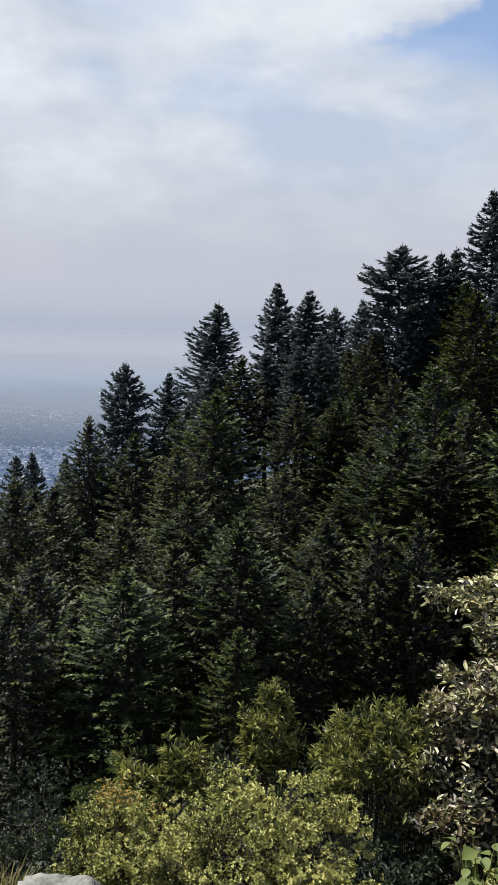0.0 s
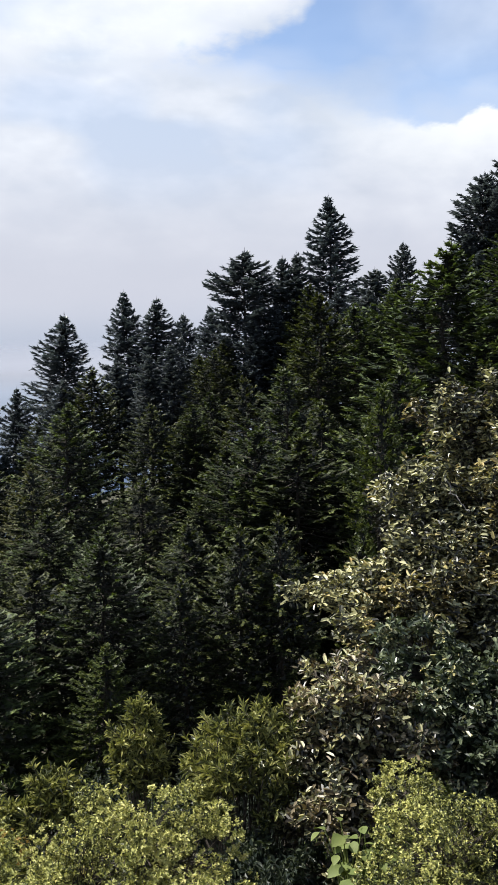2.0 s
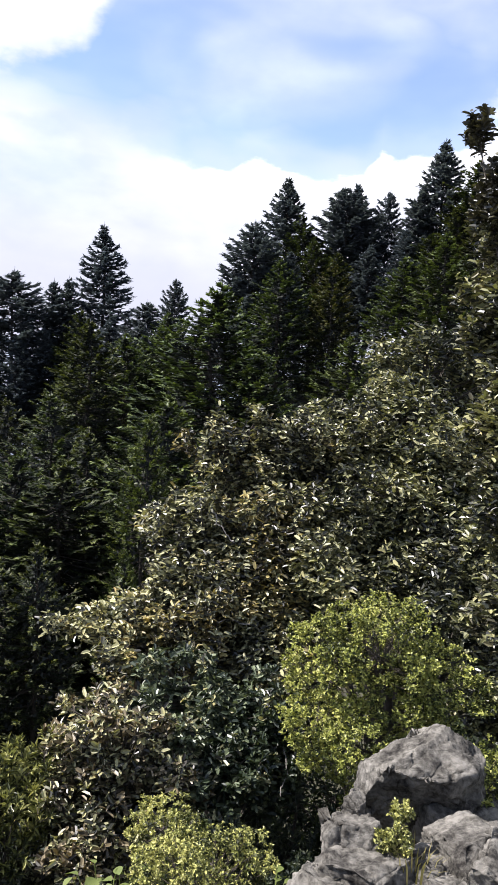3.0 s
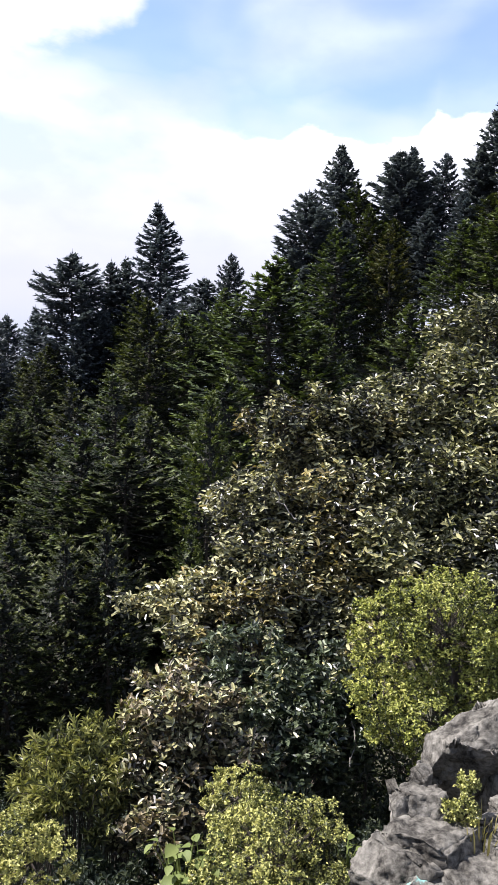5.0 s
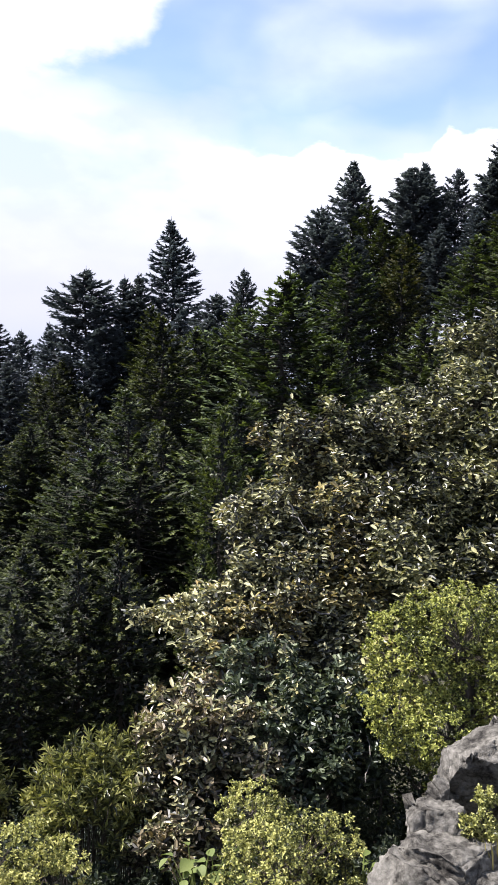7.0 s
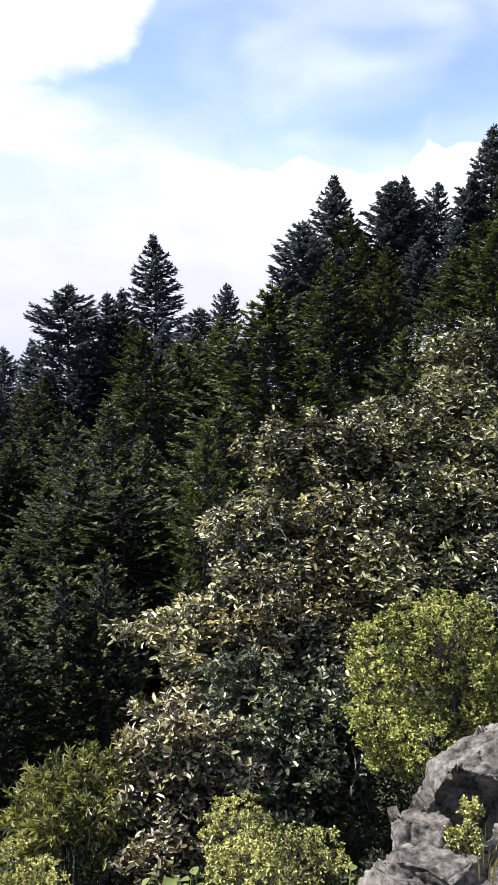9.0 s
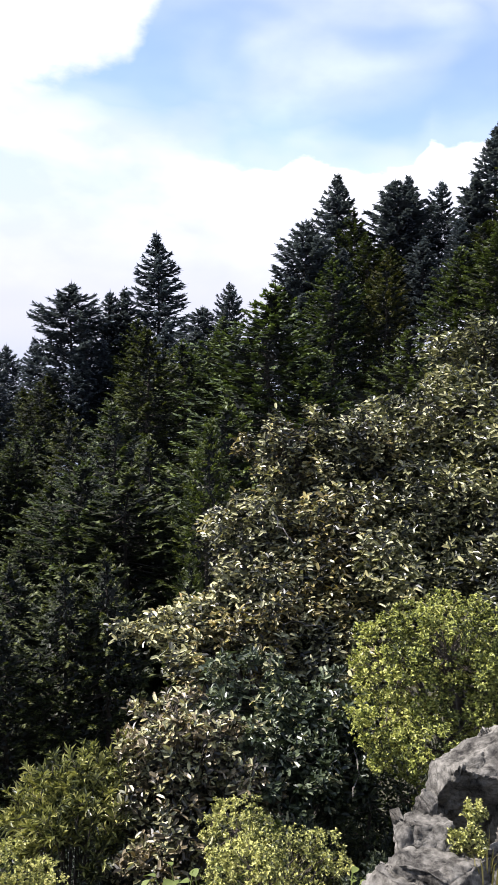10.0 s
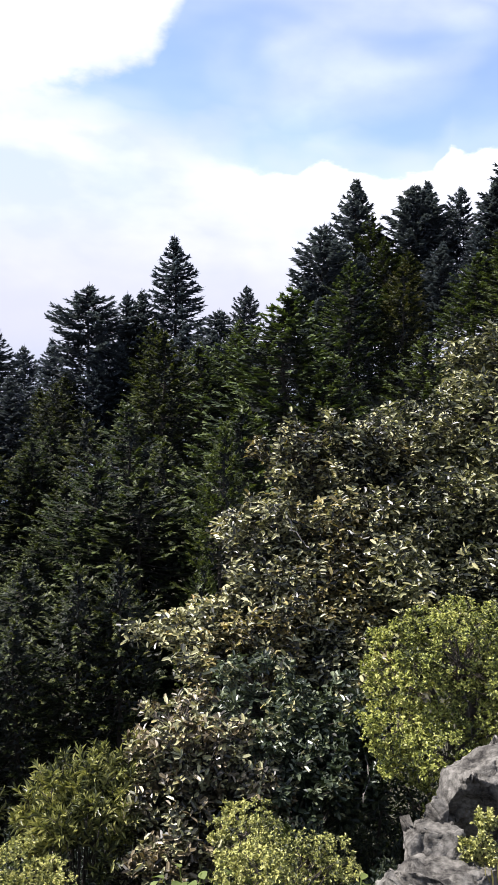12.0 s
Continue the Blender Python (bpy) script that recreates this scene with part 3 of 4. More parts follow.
# lesser firs close the ridge line and fill the slope below it
CREST = ([-18, -11, -6, -2, 2, 6, 9, 12, 15, 18, 21, 24, 26, 30, 34, 38, 46], [-10.5, -8.5, -6, -1, 0.8, 0.3, 2, 3.6, 4.6, 3.8, 4.2, 6, 9.4, 10.6, 10.0, 12, 15])
az = -18.0
while az < 47:
    fir("cone" if fir_rng.random() < 0.6 else "spire", az, fir_rng.uniform(99, 107), float(np.interp(az, *CREST)) - fir_rng.uniform(0.2, 1.6), 0.95)
    az += fir_rng.uniform(1.6, 2.3)
for k in range(12):
    az, u = fir_rng.uniform(-24, 46), fir_rng.random()
    r = 46 + 48 * u
    tip = float(np.interp(az, *CREST)) - 3.0 - 10.0 * (1 - u) * fir_rng.uniform(0.7, 1.2)
    fir("cone" if k % 3 else "green", az, r, tip, 0.95)


# ---- broadleaf trees and shrubs ----
def sub_lobes(rng, lobe, count, size, shell):
    """An ellipsoid lobe (centre, radii) broken into smaller knobs, for an uneven outline."""
    c, r = lobe
    out = [(c, tuple(0.55 * q for q in r))]
    for _ in range(count):
        d = Vector((rng.gauss(0, 1), rng.gauss(0, 1), rng.gauss(0, 1))).normalized()
        k, g = rng.uniform(*shell), rng.uniform(*size)
        out.append((Vector(c) + Vector((d.x * r[0], d.y * r[1], d.z * r[2])) * k, tuple(g * q for q in r)))
    return out


def leafy(name, label, category, base, lobes, mat, count, leaf=(0.12, 0.045), whorl=6, low=0.45, fork=0.35, stem=0.09, seed=1, tilt=(0.6, 1.5), lift=0.5, twigs=0.25, extra=None, group="", knobs=9, simple=False, size=(0.22, 0.46), shell=(0.5, 0.9)):
    """A tree or shrub: a trunk, a limb into each lobe, twigs, and leaves in whorls at the twig ends."""
    rng = random.Random(seed)
    root = empty(name, Matrix.Translation(base), label, category, group)
    base = Vector(base)
    lobes = [(Vector(c) - base, r) for c, r in lobes]
    twig_soup, leaves = Soup(), [Soup(), Soup()]
    top = sum((c for c, _ in lobes), Vector()) / len(lobes)
    crotch = top * fork

    def jog(q):
        return Vector((rng.uniform(-q, q), rng.uniform(-q, q), rng.uniform(-q, q)))

    bole = Soup()
    bole.tube([(0, 0, -0.2), crotch * 0.5 + jog(0.08), crotch], [stem * 1.25, stem, stem * 0.85], 8)
    part("trunk", bole.mesh("trunk", BRANCH, True), root)
    total = sum(r[0] * r[1] + r[0] * r[2] + r[1] * r[2] for _, r in lobes)
    for c, r in lobes:
        b, limb = crotch.lerp(c, 0.5) + jog(0.25 * min(r)), Soup()
        limb.tube([crotch, b, c], [stem * 0.7, stem * 0.5, stem * 0.3], 6)
        part("limb", limb.mesh("limb", BRANCH, True), root)
        small = sub_lobes(rng, (c, r), knobs, size, shell)
        sizes = [q[0] * q[1] + q[0] * q[2] + q[1] * q[2] for _, q in small]
        for k in range(int(count * (r[0] * r[1] + r[0] * r[2] + r[1] * r[2]) / total)):
            sc, sr = rng.choices(small, sizes)[0]
            d = Vector((rng.gauss(0, 1), rng.gauss(0, 1), rng.gauss(0, 1))).normalized()
            q_deep = q = rng.uniform(low, 1.0)
            p = sc + Vector((d.x * sr[0], d.y * sr[1], d.z * sr[2])) * q
            ax = (d * (1 - lift) + Vector((0, 0, lift)) + jog(0.35)).normalized()
            if rng.random() < twigs:
                j = b.lerp(c, rng.uniform(0.75, 1.0))
                mid = j.lerp(p, 0.55) + jog(0.12 * min(r))
                twig_soup.tube([j, mid, p], [stem * 0.17, stem * 0.1, stem * 0.05], 4)
            soup = leaves[1] if extra and extra[1](p + base, rng, q_deep) else leaves[0]
            turn = rng.uniform(0, 6.28)
            a = ax.orthogonal().normalized()
            e = ax.cross(a)
            for q in range(whorl):
                t = turn + 6.283 * q / whorl + rng.uniform(-0.6, 0.6)
                g = rng.uniform(*tilt)
                w = (ax * math.cos(g) + (a * math.cos(t) + e * math.sin(t)) * math.sin(g)).normalized()
                z = rng.uniform(0.6, 1.25)
                soup.leaf(p + ax * (rng.uniform(-1.0, 0.4) * leaf[0]), w, (ax + jog(0.8)).normalized(), leaf[0] * z, leaf[1] * z, simple=simple)
    tagged(part("twig_work", twig_soup.mesh("twig_work", BRANCH), root), kind="stuff")
    tagged(part("foliage", leaves[0].mesh("foliage", mat), root), kind="stuff")
    if leaves[1].v:
        tagged(part("foliage", leaves[1].mesh("foliage", extra[0]), root, extra[2]), kind="stuff")
    return root


def at(az, r, el):
    """A place at that bearing, distance along the sight line, and elevation from the lookout's eye."""
    return Vector((0, 0, 1.6)) + toward(az, el) * r


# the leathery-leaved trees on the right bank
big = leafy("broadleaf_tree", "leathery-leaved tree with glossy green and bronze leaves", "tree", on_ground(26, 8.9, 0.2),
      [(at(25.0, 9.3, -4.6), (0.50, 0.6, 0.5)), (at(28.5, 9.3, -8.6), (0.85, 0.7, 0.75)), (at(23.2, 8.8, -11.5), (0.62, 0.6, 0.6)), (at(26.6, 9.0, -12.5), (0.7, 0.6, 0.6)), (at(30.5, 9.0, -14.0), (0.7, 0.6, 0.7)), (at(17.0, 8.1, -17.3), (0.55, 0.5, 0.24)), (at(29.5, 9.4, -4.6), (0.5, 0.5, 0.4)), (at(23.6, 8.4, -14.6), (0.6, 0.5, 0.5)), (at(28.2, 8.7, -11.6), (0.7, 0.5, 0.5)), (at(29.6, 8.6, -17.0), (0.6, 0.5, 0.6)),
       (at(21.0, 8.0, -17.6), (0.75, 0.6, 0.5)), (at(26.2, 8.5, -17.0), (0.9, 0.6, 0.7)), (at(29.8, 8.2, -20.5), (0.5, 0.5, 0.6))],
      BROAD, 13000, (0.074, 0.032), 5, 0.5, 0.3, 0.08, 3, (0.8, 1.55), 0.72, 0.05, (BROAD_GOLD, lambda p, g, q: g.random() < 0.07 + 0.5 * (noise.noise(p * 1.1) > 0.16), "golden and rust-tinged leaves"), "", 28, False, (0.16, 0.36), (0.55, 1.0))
rng_b = random.Random(41)


def crooked(points, r0, r1, name, mat, label):
    """A crooked branch through the points, as a part of the tree."""
    pts = []
    for p, q in zip(points, points[1:]):
        for i in range(5):
            pts.append(p.lerp(q, i / 5) + Vector((rng_b.uniform(-1, 1), rng_b.uniform(-1, 1), rng_b.uniform(-1, 1))) * 0.025)
    pts.append(points[-1])
    s = Soup()
    s.tube([p - big.location for p in pts], list(np.linspace(r0, r1, len(pts))), 7)
    part(name, s.mesh(name, mat, True), big, label)


crooked([at(28.6, 8.3, -21.5), at(27.4, 8.5, -17.5), at(26.9, 8.8, -13.0), at(27.0, 9.2, -9.5)], 0.032, 0.012, "stem", BARK, "dark crooked stem")
crooked([at(27.2, 7.9, -16.8), at(24.5, 7.9, -16.6), at(21.6, 7.8, -15.9)], 0.007, 0.004, "dead_branch", DEADWOOD, "bare grey dead branch")
crooked([at(26.0, 7.9, -17.8), at(23.6, 7.9, -18.2)], 0.005, 0.004, "dead_branch", DEADWOOD, "bare grey dead branch")
crooked([at(24.0, 8.3, -8.8), at(24.7, 8.2, -10.4), at(25.8, 8.2, -11.4)], 0.008, 0.004, "dead_branch", DEADWOOD, "bare grey dead branch")
crooked([at(29.8, 6.9, -23.8), at(30.6, 6.7, -25.6), at(30.2, 6.6, -27.4)], 0.006, 0.003, "dead_branch", DEADWOOD, "bare grey dead branch")
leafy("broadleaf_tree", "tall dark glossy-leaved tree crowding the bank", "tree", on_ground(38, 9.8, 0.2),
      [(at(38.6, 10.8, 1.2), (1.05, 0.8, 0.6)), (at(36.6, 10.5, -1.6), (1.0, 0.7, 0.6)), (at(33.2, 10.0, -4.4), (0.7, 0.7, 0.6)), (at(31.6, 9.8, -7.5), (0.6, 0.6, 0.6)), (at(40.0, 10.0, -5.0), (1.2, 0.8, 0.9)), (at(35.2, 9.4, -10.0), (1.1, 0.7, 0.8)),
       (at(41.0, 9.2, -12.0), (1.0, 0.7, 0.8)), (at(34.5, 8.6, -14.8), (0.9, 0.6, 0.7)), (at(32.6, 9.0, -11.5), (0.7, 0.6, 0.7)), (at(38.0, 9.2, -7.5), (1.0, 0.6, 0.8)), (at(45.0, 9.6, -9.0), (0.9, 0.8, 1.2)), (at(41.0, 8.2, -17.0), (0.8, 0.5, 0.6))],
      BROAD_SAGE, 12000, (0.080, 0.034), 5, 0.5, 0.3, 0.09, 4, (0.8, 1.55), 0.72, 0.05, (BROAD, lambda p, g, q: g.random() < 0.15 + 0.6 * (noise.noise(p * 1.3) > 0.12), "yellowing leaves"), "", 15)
leafy("broadleaf_tree", "leaning tree with brown-tinged sparse leaves near the lookout", "tree", on_ground(52, 6.8, 0.2),
      [(at(40.3, 7.0, 16.5), (0.10, 0.14, 0.15)), (at(42.7, 6.9, 13.0), (0.22, 0.3, 0.28)), (at(42.6, 6.9, 9.0), (0.38, 0.4, 0.5)), (at(43.0, 6.8, 4.0), (0.36, 0.4, 0.5)), (at(44.0, 6.8, -2.0), (0.36, 0.4, 0.5)), (at(44.6, 6.8, -8.0), (0.4, 0.4, 0.5)), (at(45.6, 6.7, -14.0), (0.4, 0.4, 0.5)), (at(46.5, 6.6, -19.0), (0.45, 0.4, 0.5))],
      BROAD_DIM, 5200, (0.074, 0.032), 5, 0.3, 0.45, 0.02, 5, (0.8, 1.55), 0.8, 0.05, (BROAD_SAGE, lambda p, g, q: p.z < 2.9 and g.random() < 0.6, "pale green leaves"), "", 22)
leafy("broadleaf_shrub", "leggy shrub with bronze-tinged leathery leaves", "shrub", on_ground(18, 6.4, 0.2),
      [(at(17.0, 6.5, -23.4), (0.34, 0.4, 0.24)), (at(15.4, 6.4, -26.4), (0.26, 0.3, 0.3)), (at(18.6, 6.3, -26.0), (0.4, 0.4, 0.36)), (at(20.8, 6.5, -26.5), (0.36, 0.4, 0.36)), (at(16.6, 6.2, -31.0), (0.4, 0.4, 0.3))],
      BROAD_RED, 2900, (0.062, 0.027), 5, 0.4, 0.3, 0.035, 6, (0.7, 1.5), 0.65, 0.30, (BROAD, lambda p, g, q: g.random() < 0.5, "pale green leathery leaves"), "", 24, False, (0.14, 0.30), (0.5, 1.15))


leafy("broadleaf_shrub", "dark glossy green shrub with rounded leaves", "shrub", on_ground(26, 6.9, 0.2),
      [(at(23.0, 7.1, -22.0), (0.5, 0.4, 0.36)), (at(26.6, 7.0, -22.6), (0.5, 0.4, 0.42)), (at(25.0, 6.8, -26.2), (0.5, 0.4, 0.36)), (at(28.6, 6.8, -26.5), (0.46, 0.4, 0.4)), (at(30.6, 7.0, -22.5), (0.3, 0.3, 0.3))],
      BROAD_GREEN, 3200, (0.064, 0.030), 5, 0.45, 0.3, 0.035, 21, (0.7, 1.5), 0.6, 0.1, (BROAD, lambda p, g, q: g.random() < 0.12, "yellowing leaves"), "", 24, False, (0.14, 0.32), (0.45, 1.1))


# narrow-leaved shrubs with upright stems
def wand_shrub(label, base, width, height, stems, seed, leaf=(0.076, 0.0165)):
    rng = random.Random(seed)
    root = empty("willowy_shrub", Matrix.Translation(base), label, "shrub", "narrow-leaved shrubs")
    wood, leaves = Soup(), Soup()

    def rosette(p, ax, count):
        for q in range(count):
            w = spread(rng, ax, rng.uniform(0.15, 1.25))
            n = (ax + Vector((rng.uniform(-.5, .5), rng.uniform(-.5, .5), 0.2))).normalized()
            leaves.leaf(p - ax * rng.uniform(0, 0.08), w, n, leaf[0] * rng.uniform(0.6, 1.2), leaf[1] * rng.uniform(0.8, 1.2), simple=True)

    for k in range(stems):
        a, q = rng.uniform(0, 6.28), rng.random() ** 0.5
        out = Vector((math.cos(a), math.sin(a), 0))
        foot = out * (width * 0.20 * q)
        h = height * (1 - 0.22 * q * q) * rng.uniform(0.72, 1.04)
        head = foot + out * (width * 0.30 * q) + Vector((0, 0, h))
        knee = foot.lerp(head, 0.5) + Vector((rng.uniform(-.06, .06), rng.uniform(-.06, .06), 0))
        wood.tube([foot - Vector((0, 0, 0.15)), knee, head], [0.007, 0.005, 0.003], 4)
        ax = (head - knee).normalized()
        rosette(head, ax, 26)
        for j in range(8):
            t = 1 - 0.5 * rng.random()
            p = knee.lerp(head, t)
            w = spread(rng, ax, rng.uniform(0.4, 0.9))
            end = p + w * rng.uniform(0.06, 0.16)
            wood.tube([p, end], [0.004, 0.002], 3)
            rosette(end, w, 16)
    tagged(part("stem_work", wood.mesh("stem_work", BRANCH, True), root), kind="stuff")
    tagged(part("foliage", leaves.mesh("foliage", NARROW), root), kind="stuff")


def heath(label, base, lobes, count, seed, size=0.018, tips=None, mat=HEATH):
    """A bush of tiny leaves in many small tufts at the shoot ends."""
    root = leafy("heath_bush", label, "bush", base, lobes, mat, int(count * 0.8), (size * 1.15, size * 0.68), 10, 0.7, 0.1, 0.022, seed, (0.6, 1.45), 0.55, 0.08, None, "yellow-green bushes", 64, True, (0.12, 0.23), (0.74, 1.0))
    if tips:
        leafy_tips(root, tips, seed)
    return root


def leafy_tips(root, spots, seed):
    """Orange-red shoots standing out of a bush."""
    rng, s = random.Random(seed), Soup()
    for c, r, n in spots:
        for k in range(n):
            p = Vector(c) - root.location + Vector((rng.gauss(0, 1), rng.gauss(0, 1), rng.gauss(0, 1))).normalized() * (r * rng.uniform(0.4, 1.0))
            for q in range(6):
                w = spread(rng, Vector((0, 0, 1)), rng.uniform(0.3, 1.2))
                s.leaf(p, w, Vector((0.1, 0.2, 1)), 0.019 * rng.uniform(0.7, 1.2), 0.011, simple=True)
    tagged(part("shoot_tip_foliage", s.mesh("shoot_tip_foliage", HEATH_RED), root, "orange-red shoot tips"), kind="stuff")


wand_shrub("upright shrub with narrow pale green leaves", on_ground(9.7, 5.7), 0.86, 1.30, 66, 7)
wand_shrub("tall upright shrub with narrow pale green leaves", on_ground(12.7, 5.9), 0.52, 1.46, 26, 17)
wand_shrub("small upright shrub with narrow green leaves", on_ground(2.2, 6.3), 0.42, 1.34, 30, 8)
wand_shrub("upright shrub with narrow green leaves", on_ground(-5.6, 5.6), 0.75, 1.05, 28, 9)
wand_shrub("low clump of upright bright green shoots", on_ground(-9.6, 4.6), 0.5, 0.66, 26, 19, (0.05, 0.013))
heath("low dense yellow-green heath bush with tiny leaves", on_ground(2, 4.9, 0.1),
      [(at(2.5, 4.9, -33.0), (0.5, 0.4, 0.34)), (at(-2.5, 4.8, -35.0), (0.45, 0.4, 0.34)), (at(6.0, 5.0, -34.5), (0.35, 0.3, 0.3)), (at(1.0, 4.6, -38.0), (0.7, 0.4, 0.3))], 6200, 10)
heath("yellow-green heath bush with orange-tipped shoots", on_ground(-8, 4.9, 0.1),
      [(at(-8.0, 4.8, -34.5), (0.36, 0.3, 0.30)), (at(-9.0, 5.0, -32.0), (0.2, 0.2, 0.16)), (at(-10.5, 4.7, -36.5), (0.3, 0.3, 0.25))], 2700, 11, tips=[(at(-9.0, 4.9, -31.2), 0.15, 110), (at(-6.8, 4.85, -32.0), 0.1, 40)])
heath("rounded yellow-green heath bush with tiny leaves", on_ground(25, 4.9, 0.1),
      [(at(25.0, 4.8, -33.5), (0.44, 0.4, 0.34)), (at(22.0, 5.2, -29.5), (0.22, 0.24, 0.16)), (at(28.5, 4.8, -35.0), (0.32, 0.3, 0.28)), (at(24.0, 4.6, -37.5), (0.6, 0.4, 0.3))], 5400, 12)
heath("large sunlit yellow-green bush behind the rock", on_ground(36, 6.2, 0.1),
      [(at(36.5, 6.2, -18.0), (0.5, 0.5, 0.40)), (at(33.0, 6.2, -19.0), (0.3, 0.4, 0.34)), (at(40.5, 6.3, -19.5), (0.36, 0.4, 0.32)), (at(32.4, 6.1, -22.6), (0.26, 0.3, 0.22)), (at(36.0, 6.1, -24.0), (0.45, 0.4, 0.35))],
      5600, 13, 0.023, mat=HEATH_GREEN)
heath("small yellow-green bush beside the boulder", on_ground(44, 5.6, 0.1), [(at(44.0, 5.5, -25.0), (0.3, 0.3, 0.25)), (at(46.0, 5.4, -29.0), (0.4, 0.3, 0.3))], 1200, 14, 0.026, mat=HEATH_GREEN)
heath("small tuft of yellow-green leaves on the rock", at(38.5, 4.7, -29.8), [(at(38.7, 4.66, -27.3), (0.06, 0.06, 0.05)), (at(38.7, 4.6, -29.0), (0.06, 0.06, 0.09)), (at(37.6, 4.6, -29.2), (0.045, 0.05, 0.055))], 260, 15)


# ---- rocks ----
def slab_mesh(radii, rng, mat, detail, cuts=(), broken=0.03):
    """A block of weathered limestone: angular faces, then grooves, pits and grain over them."""
    bm = bmesh.new()
    bmesh.ops.create_icosphere(bm, subdivisions=detail, radius=1.0)
    planes = [(spread(rng, Vector(d), rng.uniform(0.05, 0.35)), rng.uniform(0.52, 0.70)) for d in ((1, 0, 0), (-1, 0, 0), (0, 1, 0), (0, -1, 0), (0, 0, 1), (0, 0, -1))]
    planes += [(spread(rng, Vector((0, 0, 1)), rng.uniform(0.4, 2.2)), rng.uniform(0.58, 0.80)) for _ in range(9)] + list(cuts)
    off = Vector((rng.uniform(0, 50), rng.uniform(0, 50), rng.uniform(0, 50)))
    depth = min(1.0, min(radii) / 0.15)
    for v in bm.verts:
        p = v.co.copy()
        for _ in range(3):
            for nrm, lim in planes:
                over = p.dot(nrm) - lim
                if over > 0:
                    p -= nrm * over
        v.co = Vector((p.x * radii[0], p.y * radii[1], p.z * radii[2])) * 1.22
    bm.normal_update()
    moved = []
    for v in bm.verts:
        q = v.co
        warp = q + noise.noise_vector(q * 9 + off) * 0.035
        groove = max(0.0, 1 - abs(noise.noise(warp * 5.0 + off)) / 0.07) * max(0.0, 0.3 + noise.noise(q * 3 - off))
        crevice = max(0.0, 1 - abs(noise.noise(warp * 10.0 - off)) / 0.11) * max(0.0, 0.25 + noise.noise(q * 6 + off))
        pits = max(0.0, noise.noise(q * 24 + off) - 0.18) * max(0.0, 0.5 + 1.5 * noise.noise(q * 5 - off))
        rough = noise.fractal(q * 26 + off, 0.7, 2.1, 4)
        moved.append(q + v.normal * depth * (0.030 * noise.noise(q * 7 + off) - 0.05 * groove - broken * crevice - 0.07 * pits + 0.009 * rough))
    for v, q in zip(bm.verts, moved):
        v.co = q
    me = bpy.data.meshes.new("rock_slab")
    bm.to_mesh(me)
    bm.free()
    me.materials.append(mat)
    me.shade_smooth()
    return me


def rock(name, label, lumps, seed, detail=5, paint=(), cuts=()):
    """One stone, or several slabs of one outcrop; cuts: planes that undercut the first slab."""
    rng = random.Random(seed)
    origin = Vector(lumps[0][0])
    if len(lumps) == 1:
        ob = new(name, slab_mesh(lumps[0][1], rng, PAINTED if paint else PALE_STONE, detail, cuts))
        ob.matrix_basis = Matrix.Translation(origin)
        return tagged(ob, label, "rock")
    root = empty(name, Matrix.Translation(origin), label, "rock")
    for i, (c, radii) in enumerate(lumps):
        ob = part("slab", slab_mesh(radii, rng, PAINTED_ROCK if i in paint else ROCK, detail, cuts if i == 0 else (), 0.012 if cuts else 0.06), root, "slab with a smear of turquoise paint" if i in paint else "")
        ob.matrix_basis = Matrix.Translation(Vector(c) - origin) @ pose(0, 0, 0, rng.uniform(-9, 9), rng.uniform(-9, 9), rng.uniform(-40, 40) if i or not cuts else 0.0)
    return root


def painted(stone, least):
    """The same stone with a smear of turquoise paint."""
    m = stone.copy()
    m.name = stone.name + "_with_paint"
    n = Nodes(m.node_tree)
    pr = [x for x in m.node_tree.nodes if x.type == "BSDF_PRINCIPLED"][0]
    old = pr.inputs["Base Color"].links[0].from_socket
    where = n.add("ShaderNodeTexCoord").outputs["Object"]
    smear = n.math("MULTIPLY", n.step(n.noise(where, 5.0, 4.0, 0.6).outputs[0], least, least + 0.05), n.step(n.noise(where, 40.0, 3.0).outputs[0], 0.35, 0.55))
    m.node_tree.links.new(n.mix(n.math("MULTIPLY", smear, 0.7), old, (0.22, 0.50, 0.46)), pr.inputs["Base Color"])
    return m


